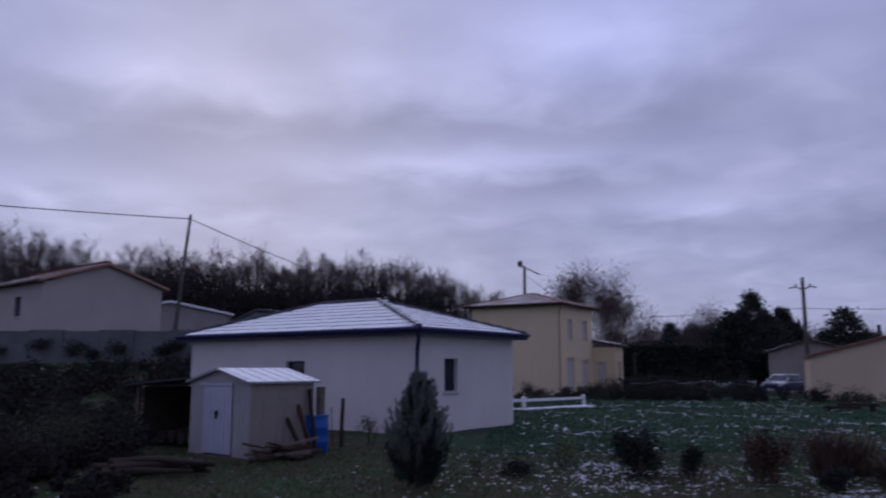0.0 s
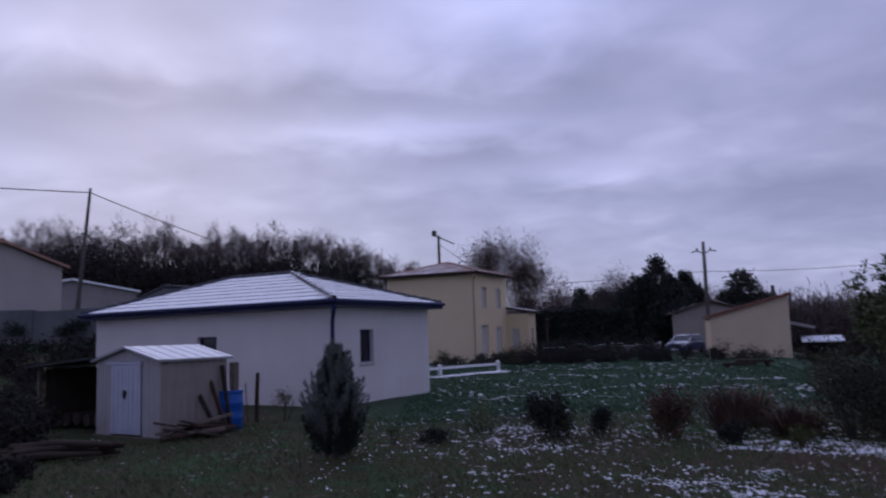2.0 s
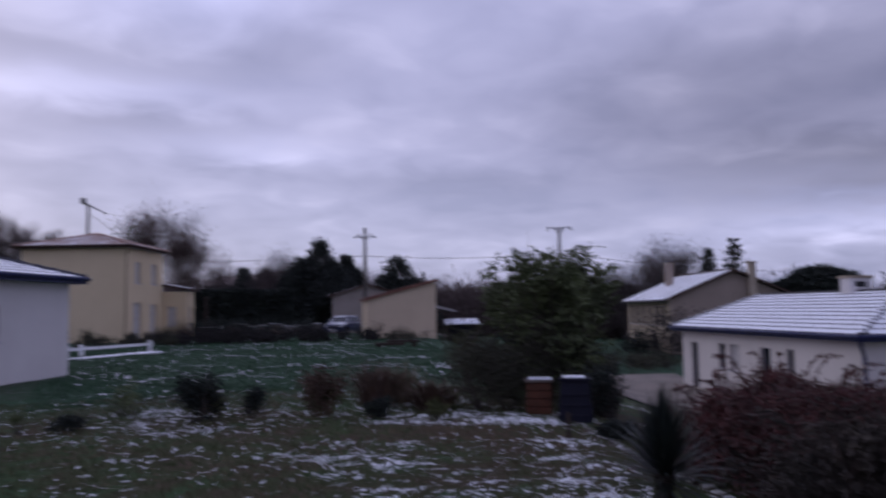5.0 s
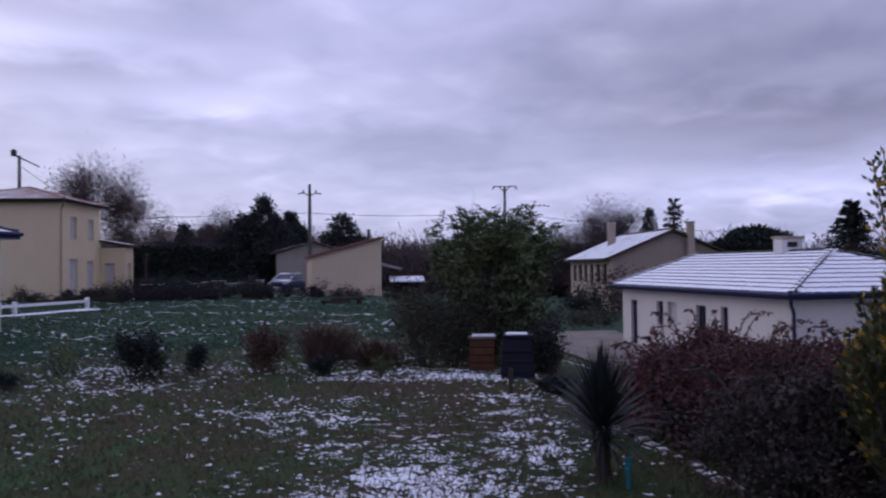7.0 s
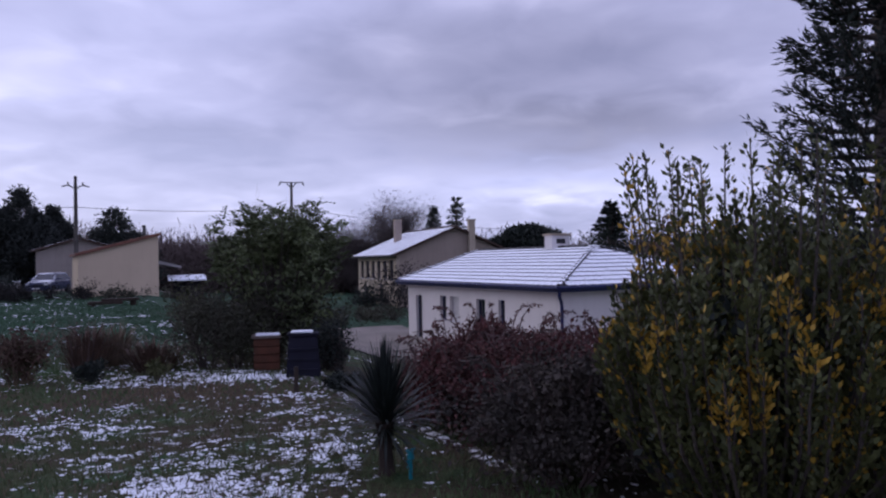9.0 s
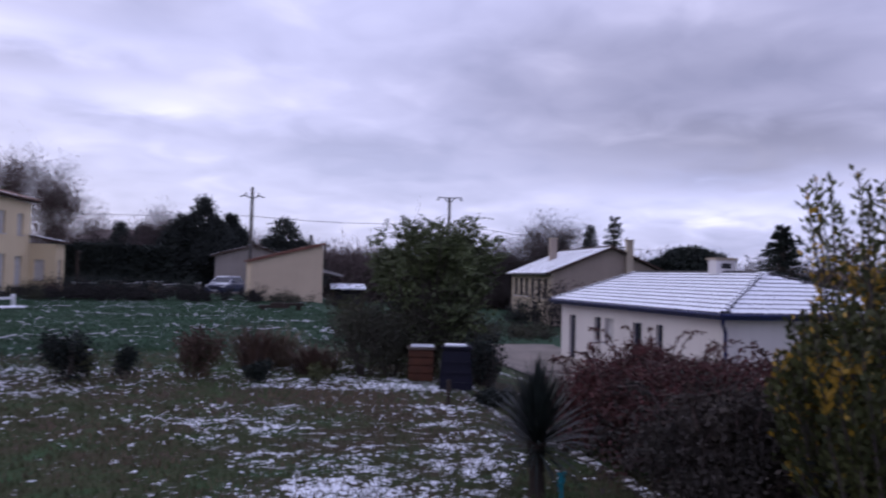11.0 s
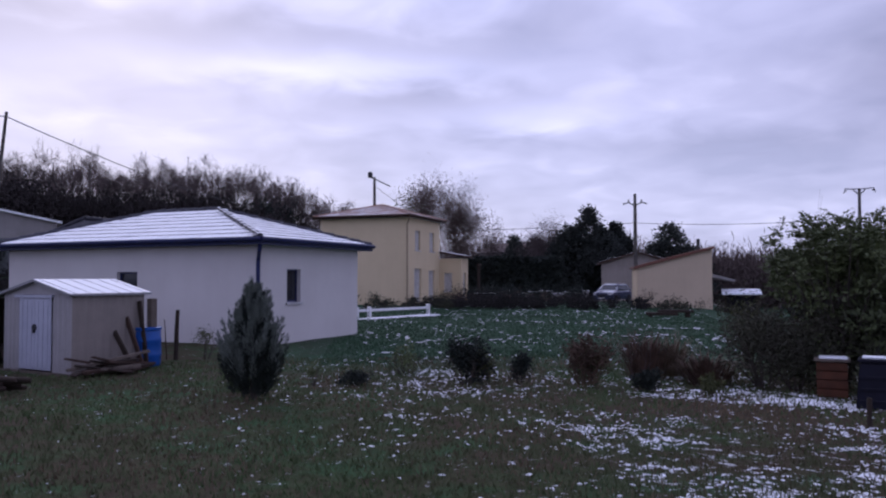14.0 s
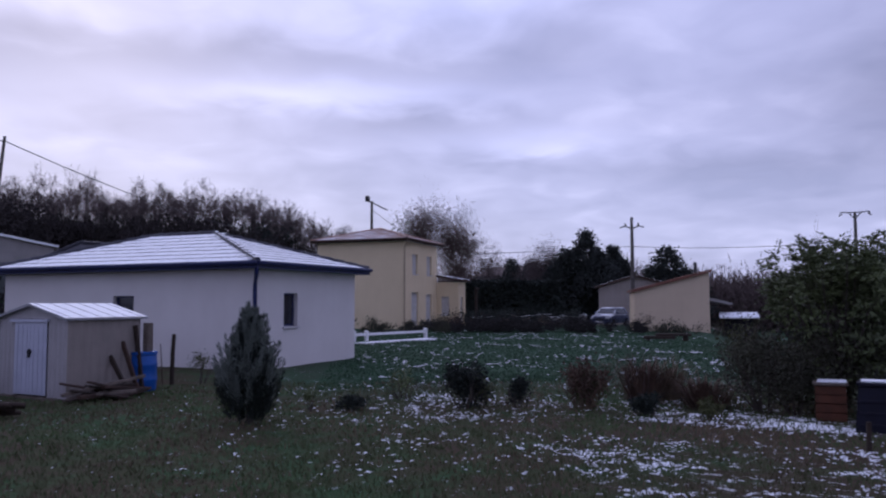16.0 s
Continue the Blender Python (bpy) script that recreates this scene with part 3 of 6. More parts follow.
# ochre two-storey house
YH = hip_house("ochre_house", "ochre rendered two-storey house with a low hipped tiled roof", (7.98, 49.06), 58.0, 5.95, 6.2, 0.1, 5.75, 0.95, 0.35,
               M_YELLOW, M_TILE_PINK, [], [(1.15, 3.45, 2.05, 4.75), (3.75, 3.45, 4.65, 4.75), (1.0, 0.1, 2.2, 2.25), (3.6, 0.2, 4.7, 2.15)], tile=(0.34, 0.42), joined=True,
               fascia=M_BROWNWOOD, cap=M_TILE_PINK, shut_y=(0, 1, 2, 3))
# bungalow on the lower ground
RH = hip_house("cream_bungalow", "pale rendered bungalow with a snow-covered tile roof, hipped at one end", (21.44, 12.60), -24.7, 7.62, 12.1, -1.9, 0.77, 1.29, 0.35,
               M_PALE, M_TILE_SNOW_R, [(0.85, 0.15, 1.48, 2.06), (3.3, 1.14, 3.86, 2.1), (4.2, 1.14, 5.0, 2.1), (6.44, 0.15, 7.12, 2.08), (8.1, 1.0, 8.55, 2.1)], [], tile=(0.36, 0.40), fascia=M_FASCIA, run=3.72, far_run=0.0, tile_t=0.030, shut_x=(2,))


def gable_house(name, label, corner, angle, W, L, z0, ze, rise, over, wall_mat, tile_mat, holes_x=(), holes_y=(), edge=M_BROWNWOOD, tile=(0.4, 0.45), gable_mat=None, cap=None):
    """A gabled house: the gable looks along -y (width W), the long side along -x."""
    h = thing(name, label, "house", Matrix.Translation((corner[0], corner[1], z0)) @ pose(0, 0, 0, 0, 0, angle))
    H = ze - z0
    wall(h, wall_mat, (0, L, 0), (0, -1, 0), (-1, 0, 0), L, -0.8, H, holes_x)
    wall(h, gable_mat or wall_mat, (0.25, 0, 0), (1, 0, 0), (0, -1, 0), W - 0.5, -0.8, H, holes_y, top=(W / 2 - 0.25, H + rise))
    wall(h, wall_mat, (W, 0, 0), (0, 1, 0), (1, 0, 0), L, -0.8, H)
    wall(h, wall_mat, (W - 0.25, L, 0), (-1, 0, 0), (0, 1, 0), W - 0.5, -0.8, H, top=(W / 2 - 0.25, H + rise))
    for q in holes_x:
        window(h, (0, L, 0), (0, -1, 0), (-1, 0, 0), q)
    for q in holes_y:
        window(h, (0.25, 0, 0), (1, 0, 0), (0, -1, 0), q)
    part("interior", Build().box(0.6, 0.6, 0.0, W - 0.6, L - 0.6, H - 0.2), M_CURTAIN, h)
    slope = rise / (W / 2)
    zl = H - over * slope
    b = Build()
    t = 0.14
    b.prism([(-over, zl), (W / 2, H + rise), (W + over, zl), (W + over, zl + t), (W / 2, H + rise + t), (-over, zl + t)], "y", -over, L + over)
    roof = part("roof", b, edge, h)
    up = Vector((W / 2 + over, 0, rise + over * slope))
    n_c = int((L + 2 * over) / tile[0])
    slope_tiles(roof, (-over, L + over, zl + t + 0.005), (0, -1, 0), up, int(up.length / tile[1]) + 1, n_c, tile[0], tile[1], tile_mat, lambda s, u: u < up.length and s < L + 2 * over, True)
    slope_tiles(roof, (W + over, -over, zl + t + 0.005), (0, 1, 0), Vector((-up.x, 0, up.z)), int(up.length / tile[1]) + 1, n_c, tile[0], tile[1], tile_mat, lambda s, u: u < up.length and s < L + 2 * over, True)
    part("ridge_cap", Build().tube([(W / 2, -over, H + rise + t + 0.02), (W / 2, L + over, H + rise + t + 0.02)], 0.1, 8), cap or tile_mat, roof)
    part("gutter", Build().tube([(-over - 0.06, -over, zl + 0.06), (-over - 0.06, L + over, zl + 0.06)], 0.07, 8), M_STEEL, h)
    return h


BH = gable_house("beige_house", "old beige two-storey house with a snowy gabled roof and brown verges", (43.5, 39.9), -31.0, 9.4, 12.2, -2.1, 2.15, 1.95, 0.45, M_CREAM, M_TILE_FAR,
                 [(0.9 + 1.85 * k, 2.3, 2.0 + 1.85 * k, 3.8) for k in range(6)] + [(2.0, 0.0, 3.0, 1.9), (7.0, 0.0, 8.2, 1.9)], gable_mat=M_BEIGE)
LH = gable_house("hillside_house", "pale rendered house with a pinkish tiled gable roof above a terrace", polar(-26.4, 46), 48.0, 6.75, 10.0, 3.6, 6.3, 1.1, 0.3, M_TAUPE, M_TILE_PINK, [(6.3, 0.9, 7.3, 2.0)], cap=M_TILE_PINK, edge=M_TILE_PINK)
ridge = polar(-18.4, 62)
CH = gable_house("small_hill_house", "small dun house on the slope with a snow-edged low roof", (ridge.x - 4.12, ridge.y - 1.22), 16.5, 8.6, 7.0, 3.9, 5.72, 0.86, 0.3, M_GREYWALL, M_TILE_FAR, edge=M_SNOW)


def place(az, d, turn=0.0, lift=0.0):
    p = polar(az, d)
    return Matrix.Translation((p.x, p.y, ground_z(p.x, p.y) + lift)) @ pose(0, 0, 0, 0, 0, turn)


# annex and pergola of the ochre house
def annex():
    M_A = YH.matrix_world @ pose(6.0, -1.6, 0)
    a = thing("garden_annex", "low ochre annex with a snow-dusted tiled lean-to roof", "annex", M_A)
    wall(a, M_YELLOW, (0, 0, 0), (1, 0, 0), (0, -1, 0), 1.5, -0.5, 3.0, [(0.45, 0.0, 1.05, 2.0)])
    window(a, (0, 0, 0), (1, 0, 0), (0, -1, 0), (0.45, 0.0, 1.05, 2.0), shutter=True, sill=False)
    wall(a, M_YELLOW, (1.5, 0.25, 0), (0, 1, 0), (1, 0, 0), 3.4, -0.5, 3.0)
    wall(a, M_YELLOW, (0, 3.6, 0), (0, -1, 0), (-1, 0, 0), 3.35, -0.5, 3.0, [(2.3, 0.7, 2.9, 2.0)])
    window(a, (0, 3.6, 0), (0, -1, 0), (-1, 0, 0), (2.3, 0.7, 2.9, 2.0), shutter=True)
    roof = part("roof", Build().prism([(-0.3, 3.05), (3.7, 3.75), (3.7, 3.87), (-0.3, 3.17)], "x", -0.2, 1.72), M_BROWNWOOD, a)
    slope_tiles(roof, (-0.2, -0.32, 3.18), (1, 0, 0), (0, 4.0, 0.7), 9, 5, 0.36, 0.44, M_TILE_FAR, lambda s, u: True, True)
    g = thing("pergola", "dark timber pergola posts beside the annex", "pergola", YH.matrix_world @ pose(6.9, -2.6, 0))
    for x, y in ((0, 0), (0, 1.4)):
        part("post", Build().box(x - 0.09, y - 0.09, -0.4, x + 0.09, y + 0.09, 2.5), M_DARKWOOD, g, bevel=0.01)
    for y in (0, 1.4):
        part("beam", Build().box(-0.25, y - 0.06, 2.502, 0.5, y + 0.06, 2.64), M_DARKWOOD, g, bevel=0.01)


annex()


def chimney(m, w, d, h, mat, label, pot=True):
    c = thing("chimney", label, "chimney", m)
    part("chimney_shaft", Build().box(-w / 2, -d / 2, -1.2, w / 2, d / 2, h), mat, c, bevel=0.015)
    part("cap", Build().box(-w / 2 - 0.06, -d / 2 - 0.06, h + 0.002, w / 2 + 0.06, d / 2 + 0.06, h + 0.09), M_STONE, c, bevel=0.01)
    if pot:
        part("flue", Build().box(-w / 4, -d / 2 - 0.004, h - 0.32, w / 4, -d / 2 + 0.03, h - 0.12), M_CURTAIN, c)
    return c


chimney(BH.matrix_world @ pose(6.0, -0.32, 5.0), 0.5, 0.42, 1.8, M_CREAM, "tall rendered chimney rising along the gable of the beige house", False)
chimney(BH.matrix_world @ pose(2.5, 8.0, 5.9), 0.6, 0.5, 1.3, M_BEIGE, "rendered chimney on the snowy roof of the beige house", False)
chimney(RH.matrix_world @ pose(3.9, 5.9, 3.85), 0.85, 0.55, 0.62, M_WHITE, "squat white chimney with a dark flue on the snowy roof")


# rear wing of the white bungalow, dark tiles without snow
def rear_wing():
    w = thing("rear_wing", "dark-tiled rear wing of the white bungalow", "house", WH.matrix_world @ pose(1.9, 8.3, 0))
    part("wall", Build().box(0.4, 1.25, -0.4, 6.0, 2.8, 2.7), M_WHITE, w)
    b = Build()
    b.quad((0, 0, 2.75), (0, 3.2, 2.75), (1.4, 1.6, 3.78))
    b.quad((0, 3.2, 2.75), (6.3, 3.2, 2.75), (6.3, 1.6, 3.78), (1.4, 1.6, 3.78))
    b.quad((6.3, 0, 2.75), (0, 0, 2.75), (1.4, 1.6, 3.78), (6.3, 1.6, 3.78))
    part("roof", b, M_TILE_DARK, w)
    part("ridge_cap", Build().tube([(1.4, 1.6, 3.8), (6.3, 1.6, 3.8)], 0.08, 8), M_TILE_DARK, w)
    part("ridge_cap", Build().tube([(0, 3.2, 2.77), (1.4, 1.6, 3.8)], 0.07, 8), M_TILE_DARK, w)


rear_wing()


# lean-to garage at the end of the meadow
def garage():
    p, q = polar(25.8, 46.8), polar(30.85, 47.2)
    ang = math.degrees(math.atan2(q.y - p.y, q.x - p.x))
    L = (q - p).length
    g = thing("ochre_garage", "ochre rendered garage with a single-slope red tiled roof", "garage", Matrix.Translation((p.x, p.y, 0.0)) @ pose(0, 0, 0, 0, 0, ang))
    b = Build()
    b.prism([(0, -0.4), (L, -0.4), (L, 3.36), (0, 2.28)], "y", 0, 6.0)
    part("wall", b, M_GARAGE, g)
    s = 1.08 / L
    r = part("roof", Build().prism([(-0.15, 2.30 - 0.15 * s), (L + 0.12, 3.38 + 0.12 * s), (L + 0.12, 3.48 + 0.12 * s), (-0.15, 2.40 - 0.15 * s)], "y", -0.12, 6.2), M_TILE_RED, g)
    up = Vector((L + 0.27, 0, s * (L + 0.27)))
    slope_tiles(r, (-0.15, 6.2, 2.41 - 0.15 * s), (0, -1, 0), up, int(up.length / 0.42), 17, 0.36, 0.42, M_TILE_RED, lambda s_, u: True, True)
    part("verge", Build().prism([(-0.15, 2.26 - 0.15 * s), (L + 0.12, 3.34 + 0.12 * s), (L + 0.12, 3.50 + 0.12 * s), (-0.15, 2.42 - 0.15 * s)], "y", -0.16, -0.122), M_TILE_RED, g)
    part("flue", Build().tube([(L - 0.6, 1.2, 3.2), (L - 0.6, 1.2, 4.0)], 0.1, 8), M_STEEL, g)
    part("canopy", Build().prism([(L + 0.002, 1.75), (L + 1.3, 1.5), (L + 1.3, 1.6), (L + 0.002, 1.95)], "y", 0.3, 3.0), M_GREYWALL, g, "pale canopy on the side wall")


garage()


def carport():
    c = thing("log_store", "low dark store with a snow-covered flat top", "store", place(32.7, 48, -30))
    for x, y in ((-0.85, -0.7), (0.85, -0.7), (-0.85, 0.7), (0.85, 0.7)):
        part("post", Build().box(x - 0.05, y - 0.05, -0.3, x + 0.05, y + 0.05, 1.25), M_DARKWOOD, c)
    part("back_panel", Build().box(-0.85, 0.75, -0.2, 0.85, 0.8, 1.2), M_NAVY, c)
    part("side_panel", Build().box(-0.858, -0.65, -0.2, -0.8555, 0.65, 1.2), M_NAVY, c)
    part("top", Build().prism([(-0.9, 1.26), (0.9, 1.50), (0.9, 1.58), (-0.9, 1.34)], "x", -1.05, 1.05), M_SNOW, c, "snow-covered sheet top")


carport()
GREY = gable_house("grey_house", "grey rendered house with a low gable behind the pole", polar(23.3, 63), -25.0, 5.6, 7.0, 0.0, 2.85, 0.8, 0.3, M_DUN, M_TILE_FAR)
M_FAR_TILE = material("dull_brown_tile", (0.17, 0.13, 0.12), (0.11, 0.085, 0.08), 0.85, 1.5, 15, 0.2, vary=0.2)
FAR1 = gable_house("far_house", "distant house with a brown roof above the hedges", polar(17.5, 118), 35.0, 7.0, 8.0, 3.2, 5.7, 1.3, 0.4, M_GREYWALL, M_FAR_TILE, edge=M_FAR_TILE)


# terrace wall below the hillside house
def terrace_wall():
    w = thing("terrace_wall", "grey-green terrace wall below the hillside house with dark shrubs on it", "wall", Matrix(), kind="structure")
    pts = [Vector((x, 37.7, 0)) for x in (-31.0, -24.0, -17.5, -10.8)]
    for p, q in zip(pts, pts[1:]):
        d = (q - p).normalized()
        n = Vector((d.y, -d.x, 0))
        k = 4
        for i in range(k):
            a, c = p.lerp(q, i / k), p.lerp(q, (i + 1) / k - 0.004)
            b = Build()
            z0, z1 = 0.9, 3.45 + 0.06 * (i % 2)
            lo, hi = [a + n * 0.35, c + n * 0.35, c - n * 0.25, a - n * 0.25], [a + n * 0.1, c + n * 0.1, c - n * 0.25, a - n * 0.25]
            vs = [Vector((v.x, v.y, z0)) for v in lo] + [Vector((v.x, v.y, z1)) for v in hi]
            m = len(b.v)
            b.v += [tuple(v) for v in vs]
            b.f += [(0, 3, 2, 1), (4, 5, 6, 7), (0, 1, 5, 4), (1, 2, 6, 5), (2, 3, 7, 6), (3, 0, 4, 7)]
            part("panel", b, M_TERRACE, w)


M_TERRACE = material("terrace_block", (0.125, 0.135, 0.14), (0.08, 0.088, 0.09), 0.9, 0.8, 12, 0.4, snow=(0.8, 0.4, 0.55))
terrace_wall()


# metal garden shed with lean-to
SHED = Matrix.Translation((-4.98, 16.4, 0.02)) @ pose(0, 0, 0, 0, 0, -41)


def garden_shed():
    s = thing("garden_shed", "small grey-white metal garden shed with a snow-covered gable roof", "shed", SHED)
    w, d, h, ap = 2.0, 1.56, 1.40, 1.64
    # ribbed sheet walls
    def ribbed(x0, y0, x1, y1, hgt, mat, n, lab=""):
        b = Build()
        a, c = Vector((x0, y0, 0)), Vector((x1, y1, 0))
        t = (c - a).normalized()
        o = Vector((t.y, -t.x, 0))
        ps = []
        for i in range(n * 4 + 1):
            ps.append(a.lerp(c, i / (n * 4)) + o * (0.014 if i % 4 in (1, 2) else 0.0))
        for p, q in zip(ps, ps[1:]):
            b.quad(p, q, q + Vector((0, 0, hgt)), p + Vector((0, 0, hgt)))
            b.quad(q - o * 0.03, p - o * 0.03, p - o * 0.03 + Vector((0, 0, hgt)), q - o * 0.03 + Vector((0, 0, hgt)))
        return part("wall", b, mat, s, lab)
    ribbed(0, 0, 0.52, 0, h, M_METAL_PALE, 4)
    ribbed(1.46, 0, w, 0, h, M_METAL_PALE, 4)
    ribbed(w, 0.0, w, d, h, M_METAL_TAUPE, 9, "taupe ribbed side wall")
    ribbed(w, d, 0, d, h, M_METAL_TAUPE, 10)
    ribbed(0, d, 0, 0, h, M_METAL_TAUPE, 9)
    part("gable", Build().prism([(-0.02, h + 0.002), (w + 0.02, h + 0.002), (w / 2, ap)], "y", -0.01, 0.02), M_METAL_PALE, s)
    for x in (0.52, 0.992):
        door = part("door", Build().box(x, -0.035, 0.03, x + 0.465, -0.012, h - 0.06), M_METAL_WHITE, s, "pale sliding door leaf", bevel=0.006)
        for k in range(3):
            part("rib", Build().box(x + 0.08 + 0.14 * k, -0.047, 0.08, x + 0.11 + 0.14 * k, -0.036, h - 0.12), M_METAL_WHITE, door)
    part("handle", Build().lathe([(0.055, 0), (0.06, 0.02), (0.035, 0.035)], 14).box(-0.02, -0.10, 0.0, 0.02, -0.03, 0.03), M_BLACK, s, "black lock").matrix_local = pose(0.985, -0.036, 0.80, 90)
    part("track", Build().box(0.4, -0.06, h - 0.055, 1.5, 0.0, h - 0.005), M_METAL_WHITE, s)
    part("base", Build().box(-0.04, -0.06, -0.06, w + 0.04, d + 0.04, 0.0), M_GREYWOOD, s)
    for a, c in (((-0.08, h - 0.02), (w / 2, ap)), ((w + 0.08, h - 0.02), (w / 2, ap))):
        b = Build().prism([a, c, (c[0], c[1] + 0.045), (a[0], a[1] + 0.045)], "y", -0.1, d + 0.1)
        r = part("roof", b, M_SHEDROOF, s, "snow-covered sheet roof")
        for k in range(6):
            y = 0.02 + k * 0.3
            part("seam", Build().tube([(a[0], y, a[1] + 0.047), (c[0], y, c[1] + 0.047)], 0.008, 5), M_SHEDROOF, r)
    l = thing("lean_to", "dark open lean-to with a black sheet roof beside the shed", "lean-to", SHED)
    for x, y in ((-2.25, 0.1), (-2.25, 1.5)):
        part("post", Build().box(x - 0.04, y - 0.04, -0.05, x + 0.04, y + 0.04, 1.28), M_GREYWOOD, l, bevel=0.005)
    part("roof", Build().prism([(-2.45, 1.29), (-0.03, 1.45), (-0.03, 1.49), (-2.45, 1.33)], "y", -0.15, 1.75), M_BLACK, l, "black sheet roof")
    part("back_panel", Build().box(-2.2, 1.55, -0.05, -0.05, 1.6, 1.3), M_DARKWOOD, l)
    part("side_panel", Build().box(-2.22, 0.2, -0.05, -2.19, 1.4, 1.25), M_DARKWOOD, l)
    for k in range(5):
        lg = Build().tube([(-1.9 + 0.38 * k, 0.5, 0.16 + 0.02 * (k % 2)), (-1.9 + 0.38 * k, 1.4, 0.16)], 0.14, 9)
        solid("firewood_log", lg, M_DARKWOOD, "dark firewood log stored under the lean-to", "log", SHED, "logs in the lean-to")


garden_shed()


def on_shed(x, y, z=0.0, *r):
    return SHED @ pose(x, y, z, *r)


def drum():
    d = thing("blue_drum", "blue plastic water drum standing by the shed", "drum", Matrix.Translation((-2.42, 16.35, 0.0)))
    part("body", Build().lathe([(0.25, 0.0), (0.272, 0.04), (0.28, 0.2), (0.292, 0.23), (0.28, 0.26), (0.283, 0.48), (0.295, 0.51), (0.283, 0.54), (0.275, 0.68), (0.25, 0.74)], 24), M_BLUE, d, smooth=True)
    part("rim", Build().lathe([(0.262, 0.70), (0.288, 0.71), (0.288, 0.76), (0.262, 0.77), (0.24, 0.765)], 24), M_BLUE, d)


drum()
# planks and scrap along the shed's side
rng = random.Random(5)
for i in range(15):
    ln = rng.uniform(0.7, 1.5)
    b = Build().box(-ln / 2, -rng.uniform(0.03, 0.08), 0, ln / 2, rng.uniform(0.03, 0.08), rng.uniform(0.025, 0.06))
    low_end = i < 6
    solid("plank", b, (M_BROWNWOOD, M_DARKWOOD, M_DARKWOOD, M_BROWNWOOD, M_GREYWOOD)[i % 5], "weathered plank lying in a messy pile by the shed", "plank",
          on_shed(2.42 + rng.uniform(-0.12, 0.22), 0.62 + rng.uniform(-0.45, 0.45), 0.02 + 0.013 * i, rng.uniform(-9, 9), rng.uniform(-4, 4) if low_end else rng.uniform(-13, 13), 85 + rng.uniform(-38, 38)), "planks by the shed", bevel=0.005)
for i, (x, y, ln, tilt) in enumerate(((2.40, 1.0, 0.8, 30), (2.32, 1.28, 1.0, 18), (2.22, 1.45, 1.25, 8))):
    b = Build().box(-0.05, -0.02, 0, 0.05, 0.02, ln)
    solid("leaning_board", b, M_BROWNWOOD if i % 2 else M_DARKWOOD, "dark board leaning against the shed wall", "board", on_shed(x, y, 0.02, rng.uniform(-9, 9), -tilt, 0), "boards leaning on the shed", bevel=0.004)
solid("timber_beam", Build().box(-0.07, -0.07, 0, 0.07, 0.07, 1.30), M_GREYWOOD, "upright tan timber beam behind the drum", "beam", on_shed(2.10, 1.66), bevel=0.01)
solid("fence_stake", Build().tube([(0, 0, -0.1), (0.01, 0, 0.6), (0.03, 0, 1.05)], [0.05, 0.045, 0.04], 8), M_DARKWOOD, "dark wooden stake standing in the grass", "stake", Matrix.Translation((-2.0, 17.45, 0.0)))
solid("thin_stake", Build().tube([(0, 0, -0.1), (-0.06, 0, 0.85)], [0.014, 0.010], 6), M_BROWNWOOD, "thin bare rod beside the stake", "stake", Matrix.Translation((-2.18, 17.5, 0.0)))


# white rail fence at the end of the bungalow
def rail_fence():
    p, q = polar(5.7, 33.5), polar(10.85, 37.2)
    ang = math.degrees(math.atan2(q.y - p.y, q.x - p.x))
    L = (q - p).length
    f = thing("rail_fence", "low white single-rail fence beside the bungalow", "fence", Matrix.Translation((p.x, p.y, 0.0)) @ pose(0, 0, 0, 0, 0, ang))
    for i in range(3):
        x = (0.0, L * 0.16, L)[i]
        post = part("post", Build().box(x - 0.07, -0.07, -0.3, x + 0.07, 0.07, 0.44), M_WHITEPAINT, f, bevel=0.01)
        part("post_cap", Build().prism([(x - 0.09, 0.442), (x + 0.09, 0.442), (x, 0.50)], "y", -0.09, 0.09), M_WHITEPAINT, post)
    for z in (0.28,):
        part("rail", Build().box(-0.05, -0.03, z, L + 0.05, 0.03, z + 0.11), M_WHITEPAINT, f, bevel=0.008)
    s = Build().box(-1.0, -1.2, -0.2, L - 0.6, -0.5, 0.06)
    solid("snowy_path", s, M_SNOW, "snow-covered concrete path in front of the white fence", "path", f.matrix_world, kind="structure", bevel=0.03)


rail_fence()


